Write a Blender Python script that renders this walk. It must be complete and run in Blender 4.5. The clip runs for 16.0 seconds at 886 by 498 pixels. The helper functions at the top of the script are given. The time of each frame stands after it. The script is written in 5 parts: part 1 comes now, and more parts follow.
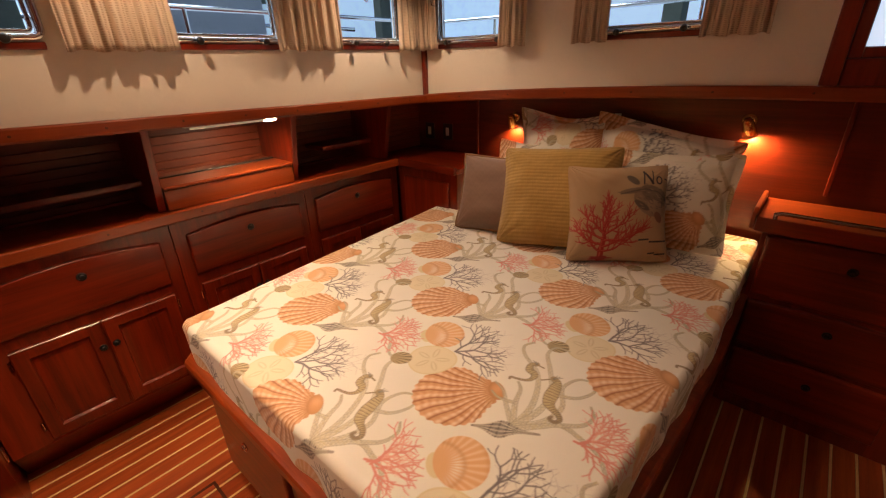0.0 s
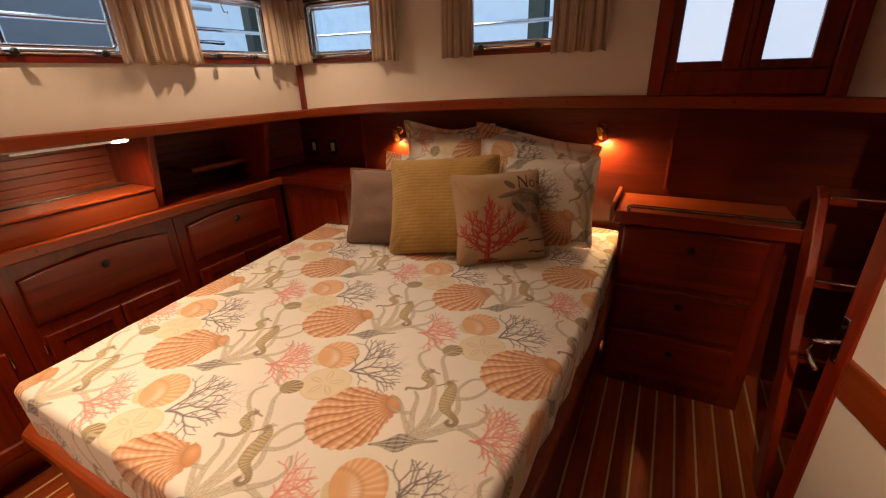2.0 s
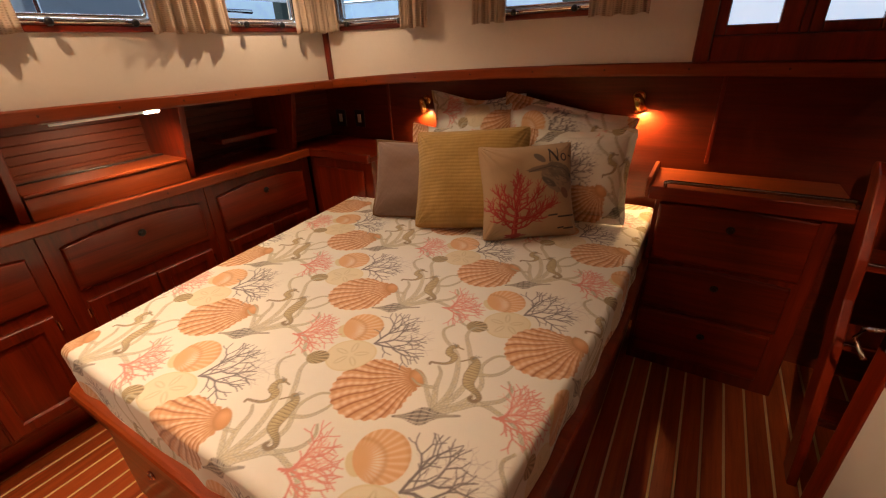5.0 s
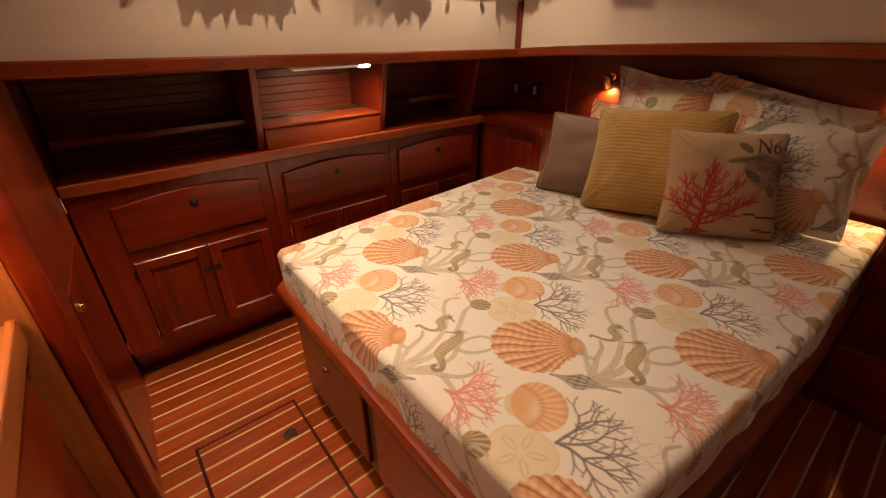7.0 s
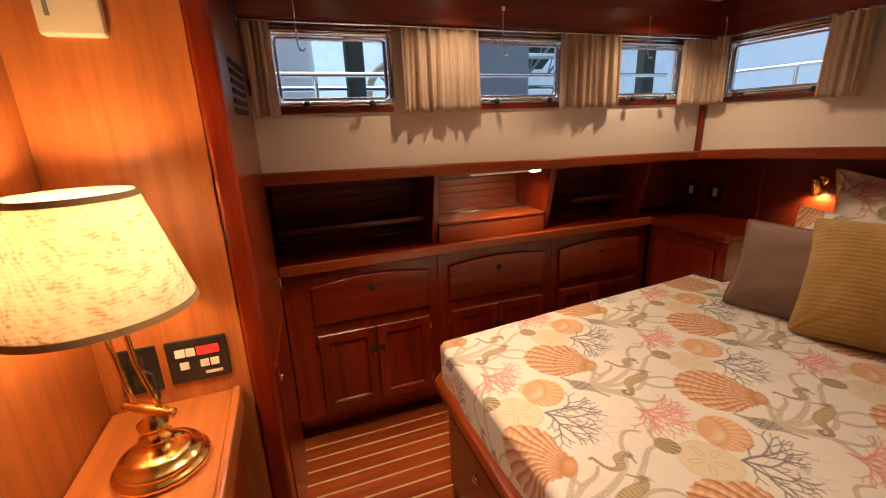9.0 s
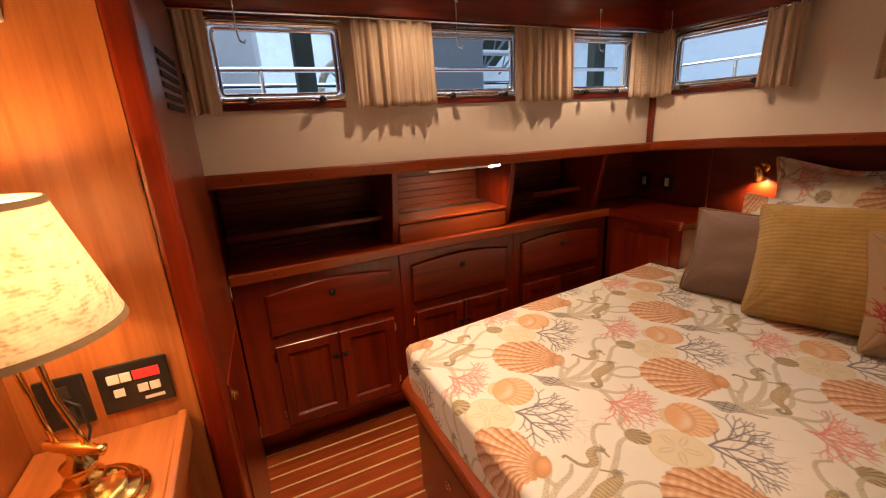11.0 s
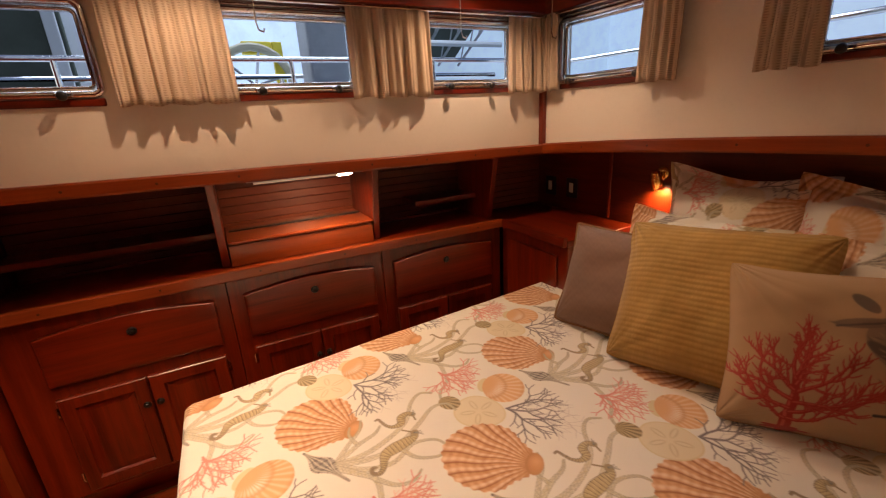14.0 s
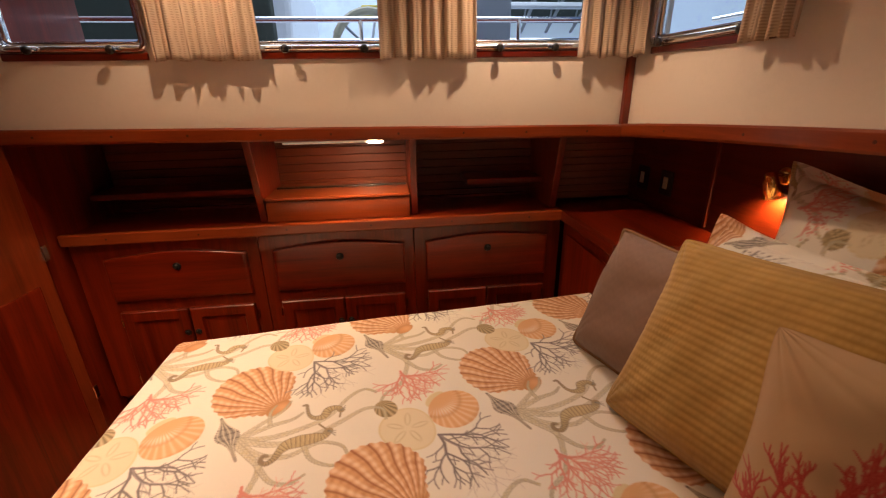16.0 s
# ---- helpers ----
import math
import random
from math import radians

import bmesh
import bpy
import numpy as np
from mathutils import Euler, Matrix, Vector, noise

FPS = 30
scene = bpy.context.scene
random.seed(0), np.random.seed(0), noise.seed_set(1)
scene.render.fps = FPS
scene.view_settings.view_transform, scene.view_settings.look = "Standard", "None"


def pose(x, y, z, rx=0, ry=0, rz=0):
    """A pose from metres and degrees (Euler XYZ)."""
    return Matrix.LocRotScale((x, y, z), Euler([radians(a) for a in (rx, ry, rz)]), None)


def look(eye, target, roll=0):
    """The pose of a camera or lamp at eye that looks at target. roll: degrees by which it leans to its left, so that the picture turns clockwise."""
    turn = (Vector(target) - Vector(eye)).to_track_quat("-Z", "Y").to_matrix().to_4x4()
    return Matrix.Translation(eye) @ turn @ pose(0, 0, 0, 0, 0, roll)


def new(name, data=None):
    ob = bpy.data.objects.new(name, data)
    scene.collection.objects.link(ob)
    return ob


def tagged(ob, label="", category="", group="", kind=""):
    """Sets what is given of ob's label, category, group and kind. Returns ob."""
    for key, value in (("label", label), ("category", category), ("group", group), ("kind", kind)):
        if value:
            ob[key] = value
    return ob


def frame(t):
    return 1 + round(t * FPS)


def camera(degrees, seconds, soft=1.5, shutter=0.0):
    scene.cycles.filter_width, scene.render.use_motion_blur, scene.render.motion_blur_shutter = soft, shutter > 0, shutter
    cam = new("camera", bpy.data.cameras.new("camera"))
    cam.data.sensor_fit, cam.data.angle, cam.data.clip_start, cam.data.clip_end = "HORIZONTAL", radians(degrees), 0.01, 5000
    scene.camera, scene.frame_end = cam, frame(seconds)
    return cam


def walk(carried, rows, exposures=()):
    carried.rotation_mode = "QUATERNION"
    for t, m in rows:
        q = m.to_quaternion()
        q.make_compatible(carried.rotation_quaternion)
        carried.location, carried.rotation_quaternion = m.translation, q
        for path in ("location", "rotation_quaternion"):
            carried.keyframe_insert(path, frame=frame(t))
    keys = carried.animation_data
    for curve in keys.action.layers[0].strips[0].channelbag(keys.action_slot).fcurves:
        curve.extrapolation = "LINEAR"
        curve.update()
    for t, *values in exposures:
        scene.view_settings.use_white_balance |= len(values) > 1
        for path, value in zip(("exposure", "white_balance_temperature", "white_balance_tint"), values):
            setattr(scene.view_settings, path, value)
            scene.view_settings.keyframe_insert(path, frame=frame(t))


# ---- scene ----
cam = camera(92.9, 16.0, soft=1.2)
PATH = [
    (0, (0.784, 0.746, 1.558), (-0.43, 2.112, 0.745), -1.7),
    (0.5, (0.79, 0.75, 1.558), (-0.381, 2.155, 0.749), -1.2),
    (1, (0.811, 0.759, 1.563), (-0.259, 2.248, 0.767), -1.2),
    (1.5, (0.825, 0.77, 1.557), (-0.144, 2.335, 0.775), -1.4),
    (2, (0.835, 0.785, 1.551), (-0.026, 2.418, 0.782), -1.8),
    (2.5, (0.847, 0.805, 1.551), (0.104, 2.49, 0.773), -2.2),
    (3, (0.867, 0.824, 1.558), (0.202, 2.544, 0.784), -2.9),
    (5.5, (0.802, 0.785, 1.529), (-0.23, 2.237, 0.619), -1.8),
    (6, (0.783, 0.755, 1.503), (-0.342, 2.118, 0.567), -0.9),
    (6.5, (0.771, 0.712, 1.496), (-0.501, 1.924, 0.54), -0.2),
    (7, (0.748, 0.669, 1.502), (-0.621, 1.784, 0.562), -0.3),
    (7.5, (0.723, 0.63, 1.513), (-0.769, 1.613, 0.615), -0.1),
    (8, (0.707, 0.615, 1.527), (-0.877, 1.497, 0.681), -0.1),
    (8.5, (0.677, 0.608, 1.537), (-0.99, 1.395, 0.762), -1.0),
    (9, (0.653, 0.59, 1.564), (-1.151, 1.243, 1.001), -2.2),
    (11.5, (0.605, 0.632, 1.551), (-1.107, 1.486, 0.967), -4.1),
    (12, (0.631, 0.757, 1.558), (-1.083, 1.607, 0.974), -5.6),
    (12.5, (0.706, 0.977, 1.557), (-1.038, 1.789, 1.01), -4.0),
    (13, (0.696, 1.099, 1.552), (-1.047, 1.902, 0.988), -3.8),
    (13.5, (0.615, 1.214, 1.557), (-1.086, 2.085, 0.969), -2.6),
    (14, (0.579, 1.302, 1.55), (-1.115, 2.171, 0.936), -3.2),
    (14.5, (0.618, 1.439, 1.539), (-1.147, 2.163, 0.941), -2.6),
    (15, (0.658, 1.587, 1.525), (-1.137, 2.193, 0.882), -2.8),
    (15.5, (0.603, 1.724, 1.513), (-1.235, 2.145, 0.847), -2.2),
    (16, (0.547, 1.816, 1.514), (-1.311, 2.045, 0.81), -1.0),
]
walk(cam, [(t, look(eye, target, roll)) for t, eye, target, roll in PATH],
     [(0, 0.09, 6600, 15), (6, 0.03, 6600, 14), (9, 0.02, 6650, 16), (12, 0.07, 6850, 20), (16, -0.02, 6900, 22)])

# ---- world, lights ----
world = bpy.data.worlds.new("sky")
scene.world = world
world.use_nodes = True
sky = world.node_tree.nodes.new("ShaderNodeTexSky")
sky.sky_type = "NISHITA"
sky.sun_disc = False
sky.sun_elevation, sky.sun_rotation = radians(40), radians(200)
world.node_tree.links.new(sky.outputs[0], world.node_tree.nodes["Background"].inputs[0])
world.node_tree.nodes["Background"].inputs[1].default_value = 0.1
WARM, LAMP = (1.0, 0.68, 0.42), (1.0, 0.60, 0.27)


def lamp(name, kind, m, power, colour, size=0.05, spot=0):
    data = bpy.data.lights.new(name, kind)
    data.energy, data.color = power, colour
    if kind == "AREA":
        data.shape, data.size = "DISK", size
    else:
        data.shadow_soft_size = size
    if kind == "SPOT":
        data.spot_size, data.spot_blend = radians(spot), 0.7
    ob = new(name, data)
    ob.matrix_world = m
    return ob


DOWNLIGHTS = [(-0.62, 0.86), (-0.83, 1.30), (-0.83, 2.28), (-0.62, 2.62), (-0.10, 2.22), (-0.14, 0.82), (0.95, 0.42)]
POWERS = [35, 11, 15.5, 0.6, 8, 47, 112]
CONES = [68, 134, 134, 110, 104, 104, 44]
SOURCES = [0.022, 0.010, 0.010, 0.022, 0.022, 0.022, 0.022]
CEIL = 2.10
# the last spot is an added, unseen one, aimed to brighten the open door
for (dx, dy), watts, wide, source in zip(DOWNLIGHTS, POWERS, CONES, SOURCES):
    lamp("downlight_lamp", "SPOT", look((dx, dy, CEIL - 0.03), (dx, dy, 0) if dx < 0.5 else (1.60, 1.70, 1.25)), watts, WARM, source, wide)

# ---- materials ----
def mat(name):
    m = bpy.data.materials.new(name)
    m.use_nodes = True
    nt = m.node_tree
    return m, nt, nt.nodes["Principled BSDF"]


def node(nt, kind, **inputs):
    n = nt.nodes.new(kind)
    for k, v in inputs.items():
        n.inputs[k.replace("_", " ")].default_value = v
    return n


def ramp(nt, fac, stops):
    r = nt.nodes.new("ShaderNodeValToRGB")
    while len(r.color_ramp.elements) < len(stops):
        r.color_ramp.elements.new(0.5)
    for e, (p, c) in zip(r.color_ramp.elements, stops):
        e.position, e.color = p, (*c, 1)
    nt.links.new(fac, r.inputs[0])
    return r.outputs[0]


def bump(nt, bsdf, height, strength, distance=0.002):
    b = node(nt, "ShaderNodeBump", Strength=strength, Distance=distance)
    nt.links.new(height, b.inputs["Height"])
    nt.links.new(b.outputs[0], bsdf.inputs["Normal"])


def wood(name, dark, light, axis="y", rough=0.3, coat=0.5):
    """Varnished wood with grain along one axis and a tone of its own on each piece."""
    m, nt, p = mat(name)
    tc = nt.nodes.new("ShaderNodeTexCoord")
    info = nt.nodes.new("ShaderNodeObjectInfo")
    shift = node(nt, "ShaderNodeVectorMath")
    shift.operation = "MULTIPLY_ADD"
    nt.links.new(info.outputs["Random"], shift.inputs[0])
    shift.inputs[1].default_value = (7, 5, 9)
    nt.links.new(tc.outputs["Object"], shift.inputs[2])
    mp = nt.nodes.new("ShaderNodeMapping")
    s = [26.0, 26.0, 26.0]
    s["xyz".index(axis)] = 1.3
    mp.inputs["Scale"].default_value = s
    nt.links.new(shift.outputs[0], mp.inputs["Vector"])
    grain = node(nt, "ShaderNodeTexNoise", Scale=1.0, Detail=7.0, Roughness=0.62, Distortion=0.5)
    nt.links.new(mp.outputs[0], grain.inputs["Vector"])
    fine = node(nt, "ShaderNodeTexNoise", Scale=6.0, Detail=3.0, Roughness=0.7)
    nt.links.new(mp.outputs[0], fine.inputs["Vector"])
    broad = node(nt, "ShaderNodeTexNoise", Scale=2.2, Detail=2.0)
    nt.links.new(shift.outputs[0], broad.inputs["Vector"])
    a = node(nt, "ShaderNodeMath"); a.operation = "MULTIPLY_ADD"
    nt.links.new(fine.outputs[0], a.inputs[0]); a.inputs[1].default_value = 0.35
    nt.links.new(grain.outputs[0], a.inputs[2])
    b = node(nt, "ShaderNodeMath"); b.operation = "MULTIPLY_ADD"
    nt.links.new(broad.outputs[0], b.inputs[0]); b.inputs[1].default_value = 0.45
    nt.links.new(a.outputs[0], b.inputs[2])
    c = node(nt, "ShaderNodeMath"); c.operation = "MULTIPLY_ADD"
    nt.links.new(info.outputs["Random"], c.inputs[0]); c.inputs[1].default_value = 0.18
    nt.links.new(b.outputs[0], c.inputs[2])
    mid = tuple((x + y) / 2 for x, y in zip(dark, light))
    half = node(nt, "ShaderNodeMath"); half.operation = "MULTIPLY"
    nt.links.new(c.outputs[0], half.inputs[0]); half.inputs[1].default_value = 0.5
    nt.links.new(ramp(nt, half.outputs[0], [(0.37, dark), (0.50, mid), (0.63, light)]), p.inputs["Base Color"])
    p.inputs["Roughness"].default_value = rough
    p.inputs["Coat Weight"].default_value = coat
    p.inputs["Coat Roughness"].default_value = 0.2
    bump(nt, p, a.outputs[0], 0.12, 0.001)
    return m


def plain(name, colour, rough=0.5, metal=0.0, vary=0.08, scale=30.0, relief=0.1, coat=0.0):
    m, nt, p = mat(name)
    tc = nt.nodes.new("ShaderNodeTexCoord")
    n = node(nt, "ShaderNodeTexNoise", Scale=scale, Detail=5.0, Roughness=0.65)
    nt.links.new(tc.outputs["Object"], n.inputs["Vector"])
    big = node(nt, "ShaderNodeTexNoise", Scale=scale / 12, Detail=2.0)
    nt.links.new(tc.outputs["Object"], big.inputs["Vector"])
    s = node(nt, "ShaderNodeMath"); s.operation = "MULTIPLY_ADD"
    nt.links.new(big.outputs[0], s.inputs[0]); s.inputs[1].default_value = 1.0
    nt.links.new(n.outputs[0], s.inputs[2])
    lo = tuple(v * (1 - vary) for v in colour); hi = tuple(min(1, v * (1 + vary)) for v in colour)
    nt.links.new(ramp(nt, s.outputs[0], [(0.6, lo), (1.0, hi)]), p.inputs["Base Color"])
    p.inputs["Roughness"].default_value, p.inputs["Metallic"].default_value = rough, metal
    p.inputs["Coat Weight"].default_value = coat
    if relief:
        bump(nt, p, n.outputs[0], relief, 0.001)
    return m


def glow(name, colour, strength):
    m, nt, p = mat(name)
    p.inputs["Base Color"].default_value = (*colour, 1)
    p.inputs["Emission Color"].default_value = (*colour, 1)
    p.inputs["Emission Strength"].default_value = strength
    return m


DARK, MID = (0.078, 0.0056, 0.0009), (0.25, 0.0225, 0.0034)
wood_x, wood_y, wood_z = (wood("mahogany_" + a, DARK, MID, a) for a in "xyz")
edge_y, edge_x = (wood("edge_wood_" + a, (0.19, 0.030, 0.006), (0.34, 0.066, 0.014), a, 0.28) for a in "yx")
# mahogany darkened to carry the shade under the stern overhang
head_shade_wood = wood("headboard_shaded_wood", (0.042, 0.0042, 0.0008), (0.145, 0.0165, 0.0032), "x")
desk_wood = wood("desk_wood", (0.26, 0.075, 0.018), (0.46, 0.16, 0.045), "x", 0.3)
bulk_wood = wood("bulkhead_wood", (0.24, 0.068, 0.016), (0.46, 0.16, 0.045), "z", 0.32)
teak = wood("floor_teak", (0.24, 0.040, 0.0075), (0.54, 0.115, 0.024), "y", 0.34, 0.35)
holly = wood("holly_strip", (0.66, 0.45, 0.20), (0.86, 0.64, 0.34), "y", 0.35)
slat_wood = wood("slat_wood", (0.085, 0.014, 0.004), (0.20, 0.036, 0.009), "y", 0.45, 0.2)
white_wall = plain("painted_lining", (0.80, 0.76, 0.68), 0.55, 0, 0.02, 60, 0.04)
white_ceiling = plain("ceiling_lining", (0.78, 0.75, 0.68), 0.6, 0, 0.03, 40, 0.05)
door_white = plain("door_laminate", (0.84, 0.80, 0.70), 0.4, 0, 0.02, 50, 0.03)
chrome = plain("polished_steel", (0.78, 0.78, 0.78), 0.12, 1, 0.04, 20, 0)
brass = plain("polished_brass", (0.90, 0.62, 0.22), 0.18, 1, 0.06, 25, 0)
black = plain("black_plastic", (0.012, 0.012, 0.012), 0.35, 0, 0.1, 40, 0.05)
ivory = plain("ivory_plastic", (0.70, 0.66, 0.52), 0.4, 0, 0.03, 40, 0.02)
# near-black colour puts shade into gaps and recesses; also the thermostat's dots
shade_black = plain("recess_shade_black", (0.01, 0.004, 0.002), 0.8, 0, 0.1, 30, 0)
red_display = glow("red_display", (0.8, 0.02, 0.015), 1.2)


# ---- mesh helpers ----
def mesh_of(name, bm, material):
    me = bpy.data.meshes.new(name)
    bm.normal_update()
    bm.to_mesh(me)
    bm.free()
    me.materials.append(material)
    return me


def part(name, bm, material, parent=None, label="", smooth=False):
    me = mesh_of(name, bm, material)
    if smooth:
        for f in me.polygons:
            f.use_smooth = True
    ob = new(name, me)
    if parent:
        ob.parent = parent
    if label:
        ob["label"] = label
    return ob


def thing(name, at, label, category, group="", kind=""):
    e = new(name)
    e.location = at
    e.empty_display_size = 0.05
    return tagged(e, label, category, group, kind)


def box(lo, hi, bevel=0.0, segments=2):
    bm = bmesh.new()
    bmesh.ops.create_cube(bm, size=1)
    for v in bm.verts:
        v.co = Vector([(a + b) / 2 + c * (b - a) for a, b, c in zip(lo, hi, v.co)])
    if bevel:
        bmesh.ops.bevel(bm, geom=bm.edges[:], offset=bevel, segments=segments, affect="EDGES", profile=0.5)
    return bm


def prism(points, axis, lo, hi, bevel=0.0):
    """A closed outline in the two axes other than the given one, extruded along it from lo to hi."""
    k = "xyz".index(axis)
    others = [n for n in range(3) if n != k]
    bm = bmesh.new()
    def at(p, h):
        c = [0, 0, 0]
        c[others[0]], c[others[1]], c[k] = p[0], p[1], h
        return bm.verts.new(c)
    a, b = [at(p, lo) for p in points], [at(p, hi) for p in points]
    bm.faces.new(a); bm.faces.new(b[::-1])
    for i in range(len(points)):
        j = (i + 1) % len(points)
        bm.faces.new((a[j], a[i], b[i], b[j]))
    bmesh.ops.recalc_face_normals(bm, faces=bm.faces[:])
    if bevel:
        sharp = [e for e in bm.edges if e.calc_face_angle(0) > 0.6]
        bmesh.ops.bevel(bm, geom=sharp, offset=bevel, segments=2, affect="EDGES", profile=0.5)
    return bm


def lathe(profile, m=Matrix(), steps=24):
    """A turned shape from (radius, height) pairs about z, laid by m."""
    bm = bmesh.new()
    rings = []
    for r, h in profile:
        rings.append([bm.verts.new(m @ Vector((r * math.cos(2 * math.pi * i / steps), r * math.sin(2 * math.pi * i / steps), h))) for i in range(steps)])
    for a, b in zip(rings, rings[1:]):
        for i in range(steps):
            j = (i + 1) % steps
            bm.faces.new((a[i], a[j], b[j], b[i]))
    bm.faces.new(rings[0][::-1]); bm.faces.new(rings[-1])
    bmesh.ops.recalc_face_normals(bm, faces=bm.faces[:])
    return bm


def tube(points, radius, sides=10, closed=False):
    """A round bar along a run of points."""
    bm = bmesh.new()
    pts = [Vector(p) for p in points]
    rings, n = [], len(pts)
    up = Vector((0.13, 0.21, 0.97))
    for i, p in enumerate(pts):
        a = pts[(i - 1) % n] if closed or i else p
        b = pts[(i + 1) % n] if closed or i < n - 1 else p
        d = (b - a).normalized()
        s = d.cross(up)
        s = s.normalized() if s.length > 0.05 else d.cross(Vector((1, 0, 0))).normalized()
        u = s.cross(d)
        rings.append([bm.verts.new(p + radius * (math.cos(2 * math.pi * k / sides) * s + math.sin(2 * math.pi * k / sides) * u)) for k in range(sides)])
    for i in range(n if closed else n - 1):
        a, b = rings[i], rings[(i + 1) % n]
        for k in range(sides):
            j = (k + 1) % sides
            bm.faces.new((a[k], a[j], b[j], b[k]))
    if not closed:
        bm.faces.new(rings[0][::-1]); bm.faces.new(rings[-1])
    bmesh.ops.recalc_face_normals(bm, faces=bm.faces[:])
    return bm


def merge(*bms):
    out = bms[0]
    for b in bms[1:]:
        me = bpy.data.meshes.new("tmp")
        b.to_mesh(me); b.free()
        out.from_mesh(me)
        bpy.data.meshes.remove(me)
    return out


def sweep(xs, outline):
    """A bar whose cross-section outline(x) -> (y, z) pairs is lofted along the x values."""
    bm = bmesh.new()
    rings = [[bm.verts.new((x, y, z)) for y, z in outline(x)] for x in xs]
    for a, b in zip(rings, rings[1:]):
        for i in range(len(a)):
            j = (i + 1) % len(a)
            bm.faces.new((a[i], a[j], b[j], b[i]))
    bm.faces.new(rings[0][::-1]); bm.faces.new(rings[-1])
    bmesh.ops.recalc_face_normals(bm, faces=bm.faces[:])
    return bm


def spread(a, b, n):
    return [a + (b - a) * i / n for i in range(n + 1)]


def upper_y(x):
    return 2.86 - 0.024 * (x - 0.8) ** 2


def head_y(x):
    return 3.16 - 0.030 * (x - 0.8) ** 2


def trim_z(x):
    return 1.442 - 0.0185 * (x - 0.75) ** 2


def side_trim_z(y):
    return 1.375 + 0.038 * (2.775 - y) / 2.275


# ---- structure ----
WALL_X, FACE_X = -1.12, -1.235
VAL_Z = 1.94


def wall_with_holes(name, spans, z0, z1, place, thickness, material, label):
    """A lining of vertical strips and bands round its openings. spans: (from, to, hole or None), hole (z low, z high); place(u, d) gives x, y."""
    bm = bmesh.new()
    def block(u0, u1, a0, a1, b0, b1):
        n = max(1, round((u1 - u0) / 0.12))
        us = spread(u0, u1, n)
        for s, e in zip(us, us[1:]):
            fs, fe = (s - u0) / (u1 - u0), (e - u0) / (u1 - u0)
            zs, ze, ts, te = a0 + (a1 - a0) * fs, a0 + (a1 - a0) * fe, b0 + (b1 - b0) * fs, b0 + (b1 - b0) * fe
            c = [bm.verts.new((*place(u, d), z)) for d in (0, thickness) for u, z in ((s, zs), (e, ze), (e, te), (s, ts))]
            for q in ((0, 1, 2, 3), (7, 6, 5, 4), (0, 4, 5, 1), (3, 2, 6, 7), (1, 5, 6, 2), (0, 3, 7, 4)):
                bm.faces.new([c[i] for i in q])
    for u0, u1, hole in spans:
        if hole:
            block(u0, u1, z0(u0), z0(u1), hole[0], hole[0])
            block(u0, u1, hole[1], hole[1], z1, z1)
        else:
            block(u0, u1, z0(u0), z0(u1), z1, z1)
    bmesh.ops.remove_doubles(bm, verts=bm.verts[:], dist=1e-5)
    bm.verts.index_update()
    seen = {}
    for f in bm.faces:
        seen.setdefault(frozenset(v.index for v in f.verts), []).append(f)
    bmesh.ops.delete(bm, geom=[f for fs in seen.values() if len(fs) > 1 for f in fs], context="FACES_ONLY")
    bmesh.ops.recalc_face_normals(bm, faces=bm.faces[:])
    return tagged(part(name, bm, material), label, "wall", kind="structure")


WIN_A = [(0.60, 1.035), (1.37, 1.84), (2.13, 2.575)]
WIN_Z = (1.672, 1.908)
WIN_B = [(-1.005, -0.50), (-0.075, 0.40)]
spans = []
u = 0.50
for a, b in WIN_A:
    spans += [(u, a, None), (a, b, WIN_Z)]
    u = b
spans.append((u, 2.775, None))
wall_with_holes("wall_west", spans, lambda v: side_trim_z(v) - 0.01, 2.14, lambda v, d: (WALL_X - d, v), 0.05, white_wall, "cream painted cabin side above the shelf")
spans, u = [], -1.115
for a, b in WIN_B:
    spans += [(u, a, None), (a, b, WIN_Z)]
    u = b
spans.append((u, 0.735, None))
wall_with_holes("wall_north", spans, lambda v: trim_z(v) - 0.01, 2.14, lambda v, d: (v, upper_y(v) + d), 0.05, white_wall, "cream painted stern lining above the headboard")
wall_with_holes("wall_north_far", [(1.375, 1.80, None)], lambda v: trim_z(v) - 0.01, 2.14, lambda v, d: (v, upper_y(v) + d), 0.05, white_wall, "cream painted stern lining beside the small doors")

# closing walls and ceiling
tagged(part("wall_east", box((1.80, 0.05, 0), (1.86, 3.3, 2.14)), wood_z), "varnished mahogany cabin side", "wall", kind="structure")
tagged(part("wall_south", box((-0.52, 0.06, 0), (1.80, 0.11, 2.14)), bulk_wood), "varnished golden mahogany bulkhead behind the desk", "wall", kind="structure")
tagged(part("hull_side", box((-1.74, 0.42, 0), (-1.70, 3.3, 1.362)), shade_black), "hull side behind the shelves, near-black for shade", "wall", kind="structure")
tagged(part("hull_stern", box((-1.70, 3.20, 0), (1.80, 3.26, 1.40)), shade_black), "hull behind the headboard, near-black for shade", "wall", kind="structure")
bm = box((-1.20, 0.06, CEIL), (1.86, 2.98, CEIL + 0.04))
for cx in spread(-0.95, 1.65, 4)[1:]:
    bm = merge(bm, box((cx - 0.025, 0.11, CEIL - 0.012), (cx + 0.025, 2.88, CEIL - 0.001), 0.004))
for cy in (0.75, 1.4, 2.05, 2.62):
    bm = merge(bm, box((-1.0, cy - 0.022, CEIL - 0.011), (1.8, cy + 0.022, CEIL - 0.0005), 0.004))
ceiling = tagged(part("ceiling", bm, white_ceiling), "cream panelled ceiling with mahogany battens", "ceiling", kind="structure")
